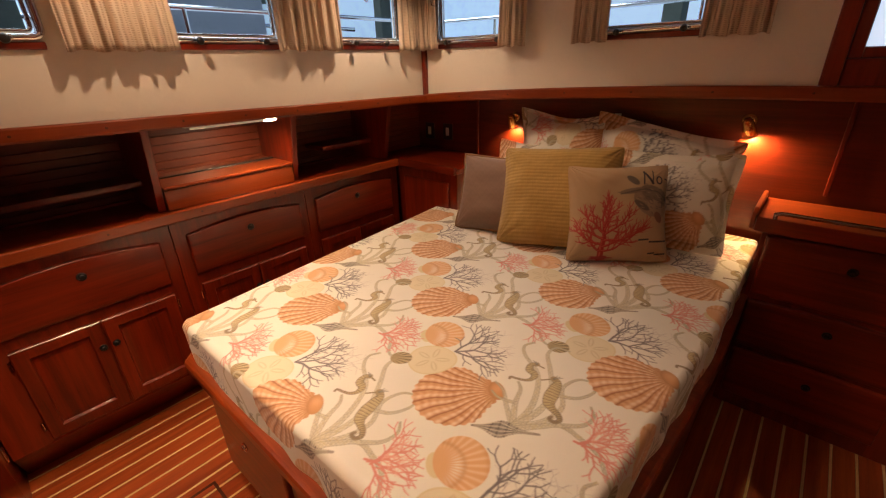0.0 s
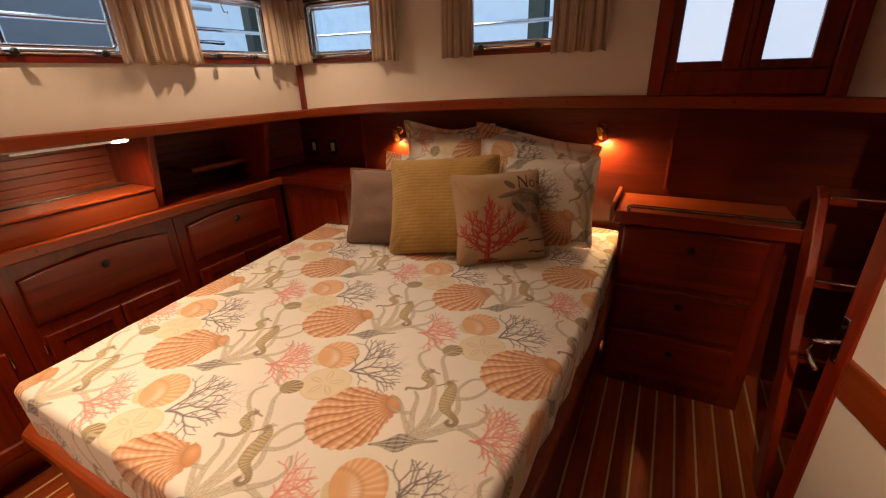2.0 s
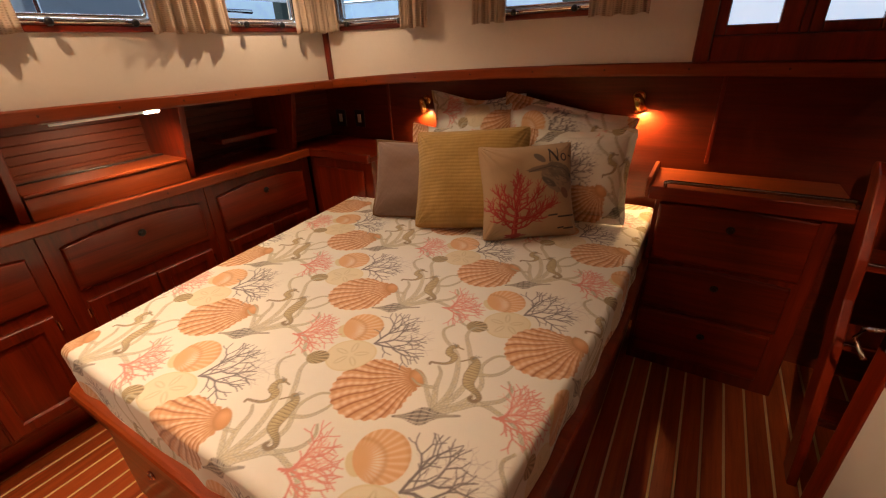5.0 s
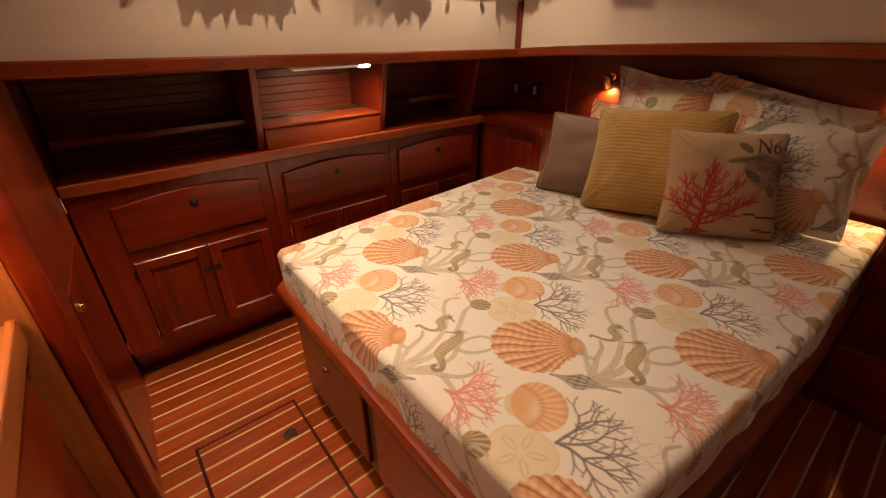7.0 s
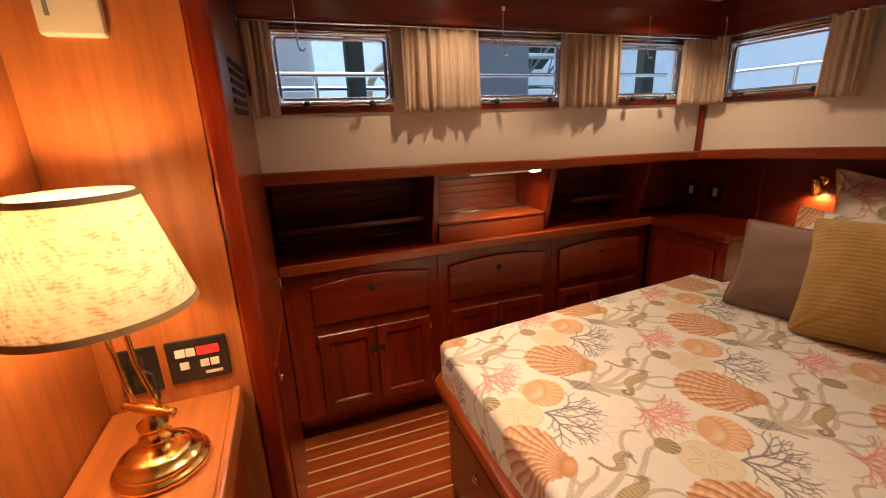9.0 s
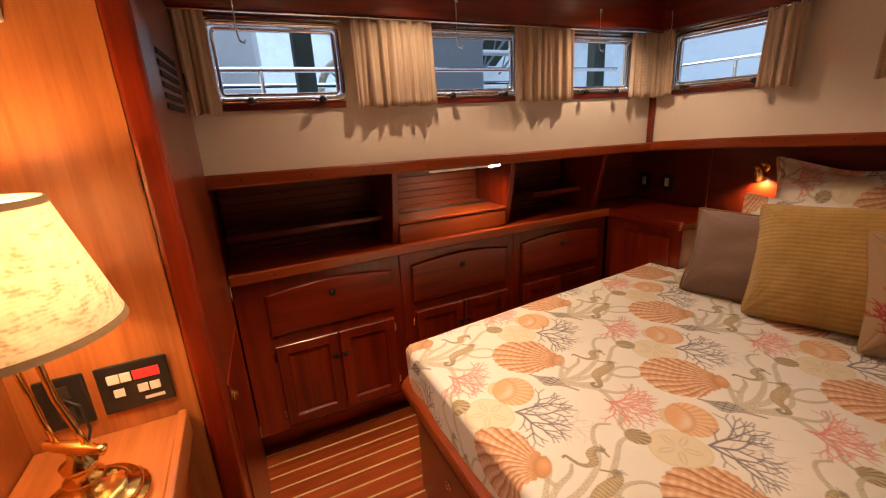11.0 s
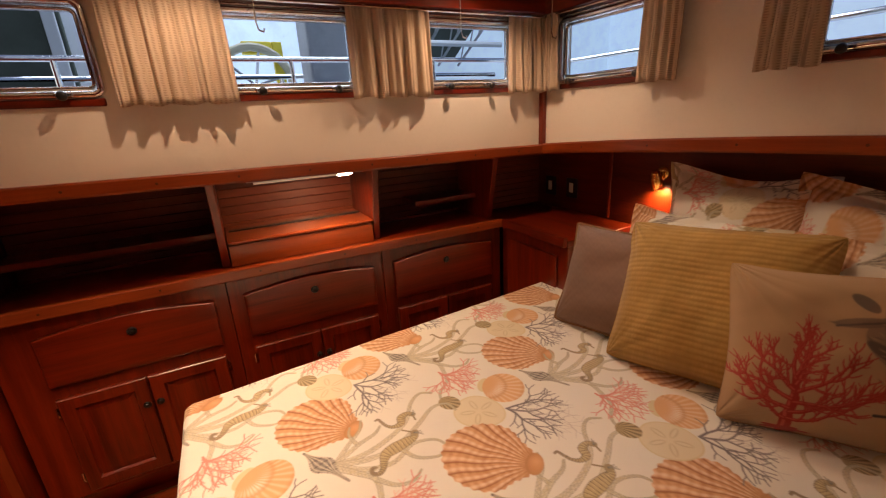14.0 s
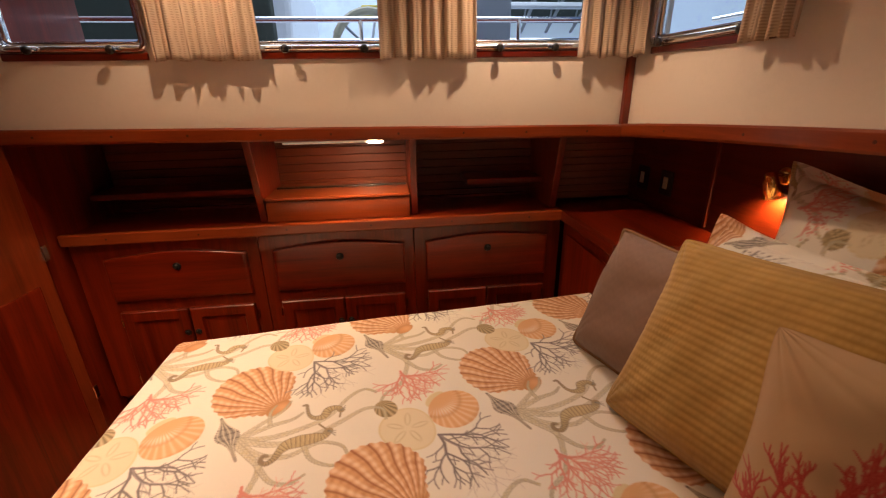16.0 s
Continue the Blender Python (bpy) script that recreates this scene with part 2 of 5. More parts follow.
ceiling.data.materials.append(wood_x)
for f in ceiling.data.polygons:
    f.material_index = 1 if f.center.z < CEIL - 0.0002 and abs(f.normal.z) > -1 and f.area < 0.5 and f.center.z < CEIL else 0

# wood valances above the windows
tagged(part("trim_valance_side", box((WALL_X, 0.50, VAL_Z), (-1.045, 2.72, 2.10), 0.006), wood_y), "varnished mahogany valance above the curtains", "trim", kind="structure")
tagged(part("trim_valance_stern", sweep(spread(-1.115, 0.735, 12), lambda x: [(upper_y(x) - 0.07, VAL_Z), (upper_y(x), VAL_Z), (upper_y(x), 2.10), (upper_y(x) - 0.07, 2.10)]), wood_x), "varnished mahogany valance above the stern curtains", "trim", kind="structure")
# horizontal rails under the linings
ys = spread(0.50, 2.775, 10)
bm = bmesh.new()
rings = []
for y in ys:
    z = side_trim_z(y)
    rings.append([bm.verts.new(c) for c in ((-1.095, y, z - 0.048), (-1.090, y, z - 0.040), (-1.090, y, z - 0.006), (-1.096, y, z), (-1.155, y, z), (-1.155, y, z - 0.048))])
for a, b in zip(rings, rings[1:]):
    for i in range(6):
        bm.faces.new((a[i], a[(i + 1) % 6], b[(i + 1) % 6], b[i]))
bm.faces.new(rings[0]); bm.faces.new(rings[-1][::-1])
bmesh.ops.recalc_face_normals(bm, faces=bm.faces[:])
rail_side = tagged(part("trim_rail_side", bm, edge_y), "varnished mahogany rail under the cabin side lining", "trim", kind="structure")
rail_stern = tagged(part("trim_rail_stern", sweep(spread(-1.115, 1.80, 20), lambda x: [(upper_y(x) - 0.026, trim_z(x) - 0.05), (upper_y(x) - 0.030, trim_z(x) - 0.042), (upper_y(x) - 0.030, trim_z(x) - 0.006), (upper_y(x) - 0.024, trim_z(x)), (upper_y(x) + 0.04, trim_z(x)), (upper_y(x) + 0.04, trim_z(x) - 0.05)]), edge_x), "varnished mahogany rail under the stern lining", "trim", kind="structure")
tagged(part("trim_corner_post", box((-1.122, 2.745, 1.375), (-1.095, 2.772, VAL_Z), 0.004), wood_z), "slim mahogany post in the cabin corner", "trim", kind="structure")
# soffits behind the rails
tagged(part("shelf_soffit", box((-1.70, 0.50, 1.352), (-1.156, 3.2, 1.362)), wood_y), "dark mahogany board above the shelf recess", "board", kind="structure")
tagged(part("stern_soffit", sweep(spread(-1.155, 1.80, 14), lambda x: [(upper_y(x) + 0.041, trim_z(x) - 0.03), (3.2, trim_z(x) - 0.03), (3.2, trim_z(x) - 0.02), (upper_y(x) + 0.041, trim_z(x) - 0.02)]), wood_x), "dark mahogany board above the headboard", "board", kind="structure")
# headboard lining, with the overhang's shade in its wood colour
head = tagged(part("headboard_lining", sweep(spread(-1.70, 1.80, 24), lambda x: [(head_y(x), 0.0), (head_y(x) + 0.025, 0.0), (head_y(x) + 0.025, 1.425), (head_y(x), 1.425)]), head_shade_wood), "varnished mahogany lining behind the bed, darkened for shade", "wall panel", kind="structure")
for mx in (-0.935, 0.87):
    tagged(part("trim_batten", box((mx - 0.008, head_y(mx) - 0.012, 0.98), (mx + 0.008, head_y(mx) - 0.0005, trim_z(mx) - 0.032), 0.003), wood_z), "slim mahogany batten on the headboard lining", "trim", kind="structure")


def plugs(parent, places, d, r=0.0045):
    """Small round wood plugs over the screws of a rail."""
    for at in places:
        part("plug", lathe([(r, -0.001), (r, 0.0006), (r * 0.6, 0.0008)], Matrix.Translation(at) @ turn_to(d), 10), dark_plug, parent)


dark_plug = plain("wood_plug", (0.07, 0.012, 0.004), 0.4, 0, 0.1, 30, 0)

# ---- floor ----
floor = tagged(part("floor", box((-1.60, 0.05, -0.06), (1.84, 3.26, -0.012)), shade_black), "varnished teak and holly cabin floor", "floor", kind="structure")
PITCH = 0.081
plank_me = mesh_of("plank", box((0, 0.06, -0.012), (PITCH - 0.011, 3.2, 0.0), 0.0008, 1), teak)
strip_me = mesh_of("holly", box((0, 0.06, -0.012), (0.0085, 3.2, -0.0004)), holly)
for i in range(42):
    x = -1.592 + PITCH * i
    for n, me, off in (("plank", plank_me, 0), ("strip", strip_me, PITCH - 0.0097)):
        o = new(n, me)
        o.parent, o.location = floor, (x + off, 0, 0)

# ---- side cabinets ----
def arch_outline(y0, y1, z0, z1, rise, n=12):
    pts = [(y0, z0), (y1, z0)]
    for i in range(n + 1):
        s = i / n
        pts.append((y1 + (y0 - y1) * s, z1 + rise * math.sin(math.pi * s)))
    return pts


def inset(pts, d):
    cy, cz = sum(p[0] for p in pts) / len(pts), sum(p[1] for p in pts) / len(pts)
    hy, hz = max(abs(p[0] - cy) for p in pts), max(abs(p[1] - cz) for p in pts)
    return [(cy + (p[0] - cy) * (hy - d) / hy, cz + (p[1] - cz) * (hz - d) / hz) for p in pts]


def raised_front(pts, x, depth=0.02, edge=0.014):
    """A drawer front: vertical sides, a rolled edge, and a raised flat field."""
    bm = bmesh.new()
    levels = [(0, 0), (0, depth * 0.45), (edge * 0.12, depth * 0.70), (edge * 0.4, depth * 0.88), (edge, depth * 0.97), (edge * 1.8, depth), (edge + 0.05, depth)]
    rings = []
    for d, h in levels:
        rings.append([bm.verts.new((x + h, a, b)) for a, b in (inset(pts, d) if d else pts)])
    for a, b in zip(rings, rings[1:]):
        for i in range(len(pts)):
            j = (i + 1) % len(pts)
            bm.faces.new((a[i], a[j], b[j], b[i]))
    bm.faces.new(rings[-1]); bm.faces.new(rings[0][::-1])
    bmesh.ops.recalc_face_normals(bm, faces=bm.faces[:])
    return bm


def panel_door(x, y0, y1, z0, z1, depth=0.02, frame_w=0.045):
    """A framed door with a sunk panel."""
    bm = bmesh.new()
    pts = [(y0, z0), (y1, z0), (y1, z1), (y0, z1)]
    rings = []
    for d, h in ((0, 0), (0, depth * 0.8), (0.004, depth), (frame_w, depth), (frame_w + 0.006, depth * 0.35), (frame_w + 0.03, depth * 0.5)):
        rings.append([bm.verts.new((x + h, a, b)) for a, b in ((y0 + d, z0 + d), (y1 - d, z0 + d), (y1 - d, z1 - d), (y0 + d, z1 - d))])
    for a, b in zip(rings, rings[1:]):
        for i in range(4):
            bm.faces.new((a[i], a[(i + 1) % 4], b[(i + 1) % 4], b[i]))
    bm.faces.new(rings[-1]); bm.faces.new(rings[0][::-1])
    bmesh.ops.recalc_face_normals(bm, faces=bm.faces[:])
    return bm


def turn_to(d):
    return Vector(d).to_track_quat("Z", "Y").to_matrix().to_4x4()


def knob_mesh(at, d=(1, 0, 0), r=0.013):
    return lathe([(r * 1.25, 0), (r * 1.3, 0.003), (r * 1.15, 0.006), (r * 0.9, 0.006), (r * 0.85, 0.003), (r * 0.75, 0.004), (r * 0.72, 0.010), (r * 0.5, 0.012)], Matrix.Translation(at) @ turn_to(d), 16)


def cabinet_unit(y0, y1, ky):
    c = thing("cabinet", (FACE_X - 0.2, (y0 + y1) / 2, 0), "mahogany side cabinet with an arched drawer above two doors", "cabinet", "side cabinets")
    c.location = (0, 0, 0)
    part("body", box((-1.62, y0 + 0.001, 0.20), (FACE_X, y1 - 0.001, 0.955), 0.002, 1), wood_z, c)
    part("kick_panel", prism([(-1.62, 0.0), (-1.40, 0.0), (FACE_X - 0.012, 0.199), (-1.62, 0.199)], "y", y0 + 0.001, y1 - 0.001), wood_y, c, "sloping mahogany kick panel")
    d = part("drawer", raised_front(arch_outline(ky - 0.282, ky + 0.282, 0.690, 0.882, 0.028), FACE_X + 0.0005), wood_y, c)
    part("knob", knob_mesh((FACE_X + 0.019, ky, 0.842)), black, d, "black push knob")
    for s in (-1, 1):
        a, b = (ky - 0.276, ky - 0.003) if s < 0 else (ky + 0.003, ky + 0.276)
        d = part("door", panel_door(FACE_X + 0.0005, a, b, 0.225, 0.640), wood_z, c)
        part("knob", knob_mesh((FACE_X + 0.019, ky + 0.022 * s, 0.524), r=0.011), black, d, "black push knob")
        for hz in (0.29, 0.585):
            part("hinge", lathe([(0.005, -0.02), (0.005, 0.02)], Matrix.Translation((FACE_X + 0.006, ky + 0.284 * s, hz)), 8), chrome, d, "small steel hinge")
    return c


for y0, y1, ky in ((0.505, 1.24, 0.906), (1.24, 1.905, 1.577), (1.905, 2.585, 2.238)):
    cabinet_unit(y0, y1, ky)
sc = thing("side_counter", (0, 0, 0), "mahogany shelf top above the side cabinets", "counter")
part("board", box((-1.62, 0.505, 0.957), (-1.222, 2.592, 0.985), 0.002, 1), wood_y, sc)
part("back_lip", box((-1.617, 0.51, 0.9855), (-1.600, 2.55, 1.000), 0.002, 1), wood_y, sc)
tagged(part("corner_counter", box((-1.62, 2.594, 0.957), (-0.735, 3.03, 0.985), 0.002, 1), wood_x), "mahogany corner shelf beside the bed", "counter")
counter_edge = tagged(part("trim_counter_edge", box((-1.221, 0.505, 0.957), (-1.195, 2.575, 1.004), 0.006), edge_y), "rounded mahogany fiddle rail along the shelf", "trim", kind="structure")
tagged(part("trim_corner_edge", box((-1.194, 2.567, 0.957), (-0.735, 2.593, 1.004), 0.006), wood_x), "rounded mahogany fiddle rail on the corner shelf", "trim", kind="structure")
c = thing("corner_cabinet", (0, 0, 0), "mahogany corner cabinet at the head of the bed", "cabinet")
part("body", box((-1.23, 2.60, 0.0), (-0.74, 3.02, 0.955), 0.003, 1), wood_z, c)
part("door", box((-1.17, 2.588, 0.30), (-0.80, 2.599, 0.90), 0.004), wood_z, c)

# recess with dividers, shelves and slats; depth shade is in the lining's near-black colour
def divider(y):
    pts = [(-1.62, 0.986), (-1.315, 0.986), (-1.235, 1.351), (-1.62, 1.351)]
    return tagged(part("shelf_divider", prism(pts, "y", y - 0.016, y + 0.016, 0.004), wood_z), "upright mahogany divider between the open shelves", "divider", "shelf dividers")


for y in (1.258, 1.918, 2.572):
    divider(y)
lining = tagged(part("recess_lining", box((-1.66, 0.505, 0.986), (-1.64, 3.04, 1.351)), shade_black), "board behind the slatted recess, near-black for shade", "board", kind="structure")
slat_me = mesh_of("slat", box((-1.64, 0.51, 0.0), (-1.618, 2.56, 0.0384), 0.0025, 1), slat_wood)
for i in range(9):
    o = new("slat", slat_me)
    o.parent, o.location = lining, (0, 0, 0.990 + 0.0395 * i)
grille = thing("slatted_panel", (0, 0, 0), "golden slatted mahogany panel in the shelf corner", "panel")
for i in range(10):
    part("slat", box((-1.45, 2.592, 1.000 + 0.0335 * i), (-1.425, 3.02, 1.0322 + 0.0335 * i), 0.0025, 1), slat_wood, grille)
part("backing", box((-1.47, 2.592, 0.987), (-1.452, 3.02, 1.351)), shade_black, grille)
s = thing("shelf_box", (0, 0, 0), "low mahogany box with a lid in the open shelf", "box")
part("front", box((-1.315, 1.278, 0.986), (-1.297, 1.898, 1.078), 0.003), edge_y, s)
part("lid", box((-1.60, 1.278, 1.080), (-1.290, 1.898, 1.094), 0.004), edge_y, s)
part("lid_strip", box((-1.50, 1.29, 1.0945), (-1.47, 1.89, 1.101), 0.002), black, s, "dark strip behind the lid")
for y0, y1, x0 in ((0.52, 1.24, -1.42), (2.18, 2.553, -1.42)):
    tagged(part("shelf_board", box((-1.615, y0, 1.088), (x0, y1, 1.115), 0.004), wood_y), "narrow mahogany shelf board in the recess", "shelf", "recess shelf boards")
l = thing("strip_light", (0, 0, 0), "slim white strip light glowing under the rail", "light")
part("housing", box((-1.210, 1.385, 1.337), (-1.174, 1.845, 1.3495), 0.004), plain("lamp_white", (0.48, 0.46, 0.42), 0.3, 0, 0.02, 40, 0), l)
part("tube", lathe([(0.004, -0.19), (0.005, -0.17), (0.005, 0.19), (0.004, 0.20)], Matrix.Translation((-1.192, 1.60, 1.331)) @ turn_to((0, 1, 0)), 12), glow("tube_glow", (1.0, 0.90, 0.72), 0.12), l, "glowing tube")
part("bulb", lathe([(0.003, -0.035), (0.007, -0.022), (0.007, 0.022), (0.003, 0.035)], Matrix.Translation((-1.192, 1.765, 1.330)) @ turn_to((0, 1, 0)), 12), glow("bulb_glow", (1.0, 0.88, 0.66), 40.0), l, "bright end of the tube")
lamp("strip_light_lamp", "SPOT", look((-1.195, 1.70, 1.318), (-1.29, 1.66, 0.9)), 12.0, (1.0, 0.70, 0.40), 0.02, 160)
plugs(counter_edge, [(-1.195, y, 0.981) for y in spread(0.68, 2.42, 5)], (1, 0, 0))
plugs(rail_side, [(-1.090, y, side_trim_z(y) - 0.024) for y in spread(0.62, 2.60, 8)], (1, 0, 0))
plugs(rail_stern, [(x, upper_y(x) - 0.030, trim_z(x) - 0.024) for x in spread(-0.85, 1.05, 6)], (0, -1, 0))

# ---- printed shell fabric ----
PERIOD = 0.684


class Print:
    """A repeating print drawn stroke by stroke on a fine grid of colours."""

    def __init__(self, size, step, ground, wrap=True):
        self.n = (round(size[0] / step), round(size[1] / step))
        self.size, self.wrap = size, wrap
        self.step = np.array([size[0] / self.n[0], size[1] / self.n[1]])
        self.rgb = np.tile(np.array(ground, float), (*self.n, 1))

    def area(self, lo, hi):
        i0, j0 = np.floor(np.array(lo) / self.step).astype(int) - 1
        i1, j1 = np.ceil(np.array(hi) / self.step).astype(int) + 1
        if not self.wrap:
            i0, j0, i1, j1 = max(i0, 0), max(j0, 0), min(i1, self.n[0]), min(j1, self.n[1])
        i, j = np.arange(i0, max(i1, i0)), np.arange(j0, max(j1, j0))
        gx, gy = np.meshgrid((i + 0.5) * self.step[0], (j + 0.5) * self.step[1], indexing="ij")
        return np.ix_(i % self.n[0], j % self.n[1]), gx, gy

    def blend(self, ix, cover, colour):
        cover = np.clip(cover, 0, 1)[..., None]
        self.rgb[ix] = self.rgb[ix] * (1 - cover) + np.asarray(colour) * cover

    def stroke(self, points, width, colour, alpha=1.0, taper=0.0):
        for k, (a, b) in enumerate(zip(points, points[1:])):
            a, b = np.array(a, float), np.array(b, float)
            w = width * (1 - taper * (k + 0.5) / (len(points) - 1)) / 2
            ix, gx, gy = self.area(np.minimum(a, b) - w - 0.003, np.maximum(a, b) + w + 0.003)
            d = b - a
            s = np.clip(((gx - a[0]) * d[0] + (gy - a[1]) * d[1]) / (d @ d + 1e-12), 0, 1)
            dist = np.hypot(gx - a[0] - s * d[0], gy - a[1] - s * d[1])
            self.blend(ix, alpha * ((w - dist) / self.step[0] + 0.5), colour)

    def blob(self, centre, r, colour, alpha=1.0, angle=0.0, shape=None, shade=None):
        c = np.array(centre, float)
        big = max(r) * 1.35
        ix, gx, gy = self.area(c - big, c + big)
        ca, sa = math.cos(angle), math.sin(angle)
        u, v = (gx - c[0]) * ca + (gy - c[1]) * sa, -(gx - c[0]) * sa + (gy - c[1]) * ca
        rad, th = np.hypot(u / r[0], v / r[1]), np.arctan2(v / r[1], u / r[0])
        edge = shape(th) if shape else 1.0
        cover = alpha * ((edge - rad) * min(r) / self.step[0] + 0.5)
        col = np.asarray(colour) if shade is None else shade(u, v, rad)
        self.blend(ix, cover, col)

    def at(self, x, y):
        """Colours at places, smoothed between grid points."""
        fx, fy = x / self.step[0] - 0.5, y / self.step[1] - 0.5
        i, j = np.floor(fx).astype(int), np.floor(fy).astype(int)
        a, b = (fx - i)[..., None], (fy - j)[..., None]
        pick = (lambda p, q: self.rgb[p % self.n[0], q % self.n[1]]) if self.wrap else (lambda p, q: self.rgb[np.clip(p, 0, self.n[0] - 1), np.clip(q, 0, self.n[1] - 1)])
        return (pick(i, j) * (1 - a) + pick(i + 1, j) * a) * (1 - b) + (pick(i, j + 1) * (1 - a) + pick(i + 1, j + 1) * a) * b


def coral(p, base, reach, heading, width, colour, rng, spread_by=0.55, depth=5, alpha=1.0):
    """A branching coral drawn from its base outwards."""
    def grow(at, angle, length, w, level):
        mid = (at[0] + 0.5 * length * math.cos(angle + rng.uniform(-0.2, 0.2)), at[1] + 0.5 * length * math.sin(angle + rng.uniform(-0.2, 0.2)))
        end = (at[0] + length * math.cos(angle), at[1] + length * math.sin(angle))
        p.stroke([at, mid, end], w, colour, alpha)
        if level == 0:
            return
        for s in (-1, 1) if level < depth - 1 or rng.random() < 0.4 else (-1, 0, 1):
            grow(end, angle + s * spread_by * rng.uniform(0.5, 1.25) + rng.uniform(-0.12, 0.12), length * rng.uniform(0.66, 0.92), w * 0.76, level - 1)
        if level > 1:
            grow(mid, angle + rng.choice((-1, 1)) * spread_by * 1.5, length * 0.55, w * 0.6, level - 2)
    grow(base, heading, reach * 0.31, width, depth)


ORANGE, PALE, BROWN = np.array((0.71, 0.37, 0.165)), np.array((0.87, 0.66, 0.45)), np.array((0.54, 0.24, 0.10))
PINK, SLATE, OLIVE, SAGE, SAND = (0.70, 0.22, 0.17), (0.15, 0.135, 0.14), (0.33, 0.27, 0.13), (0.53, 0.48, 0.36), (0.74, 0.66, 0.42)
CREAM = (0.845, 0.84, 0.765)


def smooth_line(pts):
    """A smooth line through points."""
    v = [Vector((*q, 0)) for q in pts]
    out = []
    for i in range(len(v) - 1):
        a, b = v[i], v[i + 1]
        ta = (v[i + 1] - v[i - 1]) / 2 if i else b - a
        tb = (v[i + 2] - v[i]) / 2 if i + 2 < len(v) else b - a
        for k in range(6):
            s = k / 6
            h = (2 * s**3 - 3 * s**2 + 1) * a + (s**3 - 2 * s**2 + s) * ta + (-2 * s**3 + 3 * s**2) * b + (s**3 - s**2) * tb
            out.append((h.x, h.y))
    out.append(tuple(pts[-1]))
    return out


def curl(p, pts, width, colour, alpha):
    p.stroke(smooth_line(pts), width, colour, alpha, 0.75)


def frond(p, pts, width, rng):
    """A pale braided weed: a light band, two drawn edges and crossing strands."""
    line = np.array(smooth_line(pts))
    d = np.gradient(line, axis=0)
    normal = np.stack([-d[:, 1], d[:, 0]], 1) / (np.hypot(d[:, 0], d[:, 1])[:, None] + 1e-9)
    half = (width * (1 - 0.7 * np.linspace(0, 1, len(line))) / 2)[:, None]
    p.stroke(list(line), width, (0.72, 0.69, 0.56), 0.22, 0.7)
    for s, tone in ((-1, (0.36, 0.34, 0.25)), (1, (0.44, 0.42, 0.31))):
        p.stroke(list(line + normal * half * s), 0.0020, tone, 0.72)
    p.stroke(list(line + normal * half * 0.15), 0.0016, (0.50, 0.46, 0.30), 0.45)
    fine = np.linspace(0, len(line) - 1, int(len(line) * 2.2))
    at = lambda k, s: tuple((line + normal * half * s)[int(min(k, len(line) - 1))])
    for n, k in enumerate(fine[:-2]):
        s = 1 if n % 2 else -1
        p.stroke([at(k, -s), at(k + 1.4, s)], 0.0017, (0.42, 0.41, 0.31) if rng.random() < 0.7 else (0.56, 0.50, 0.25), 0.6)


def seahorse(p, spine, widths, snout, rng):
    """A ridged body along its spine, with a crown, a snout and a curled tail."""
    line = np.array(smooth_line(spine))
    n = len(line)
    w = np.interp(np.linspace(0, 1, n), np.linspace(0, 1, len(widths)), widths)
    d = np.gradient(line, axis=0)
    nrm = np.stack([-d[:, 1], d[:, 0]], 1) / (np.hypot(d[:, 0], d[:, 1])[:, None] + 1e-9)
    for k, (q, r) in enumerate(zip(line, w)):
        tail = min(1.0, max(0.0, (k / n - 0.45) / 0.25))
        p.blob(tuple(q), (r, r), tuple(np.array((0.56, 0.47, 0.27)) * (1 - tail) + np.array((0.32, 0.25, 0.16)) * tail), 0.5)
    for k in range(2, int(n * 0.72), 2):
        p.stroke([tuple(line[k] - nrm[k] * w[k]), tuple(line[k] + nrm[k] * w[k])], 0.0022, (0.17, 0.13, 0.08), 0.75)
        p.stroke([tuple(line[k] - nrm[k] * w[k] + d[k] * 0.5), tuple(line[k] + nrm[k] * w[k] * 0.2 + d[k] * 0.5)], 0.0016, (0.80, 0.70, 0.42), 0.6)
    for s, tone in ((-1, (0.20, 0.16, 0.10)), (1, (0.28, 0.24, 0.16))):
        p.stroke([tuple(q) for q in line + nrm * w[:, None] * s], 0.0020, tone, 0.65)
    p.stroke([tuple(line[0]), snout], 0.0068, (0.30, 0.25, 0.15), 0.9, 0.5)
    p.blob(tuple(line[0]), (w[0] * 1.15, w[0] * 1.15), (0.40, 0.33, 0.20), 0.95)
    p.blob(tuple(line[0]), (0.0028, 0.0028), (0.06, 0.05, 0.04))
    back = line[0] - (np.array(snout) - line[0]) * 0.35
    for a in (-0.008, 0.0, 0.008):
        p.stroke([tuple(line[0]), (back[0] + a, back[1] + 0.008)], 0.0028, (0.30, 0.30, 0.26), 0.8)


def wobble(x, y, k, seed):
    rng = np.random.default_rng(seed)
    out = np.zeros_like(x)
    for _ in range(7):
        a, f, ph = rng.uniform(0, 2 * np.pi), k * rng.uniform(0.5, 1.8), rng.uniform(0, 6)
        out += np.sin(f * (x * np.cos(a) + y * np.sin(a)) + ph) / 7
    return out


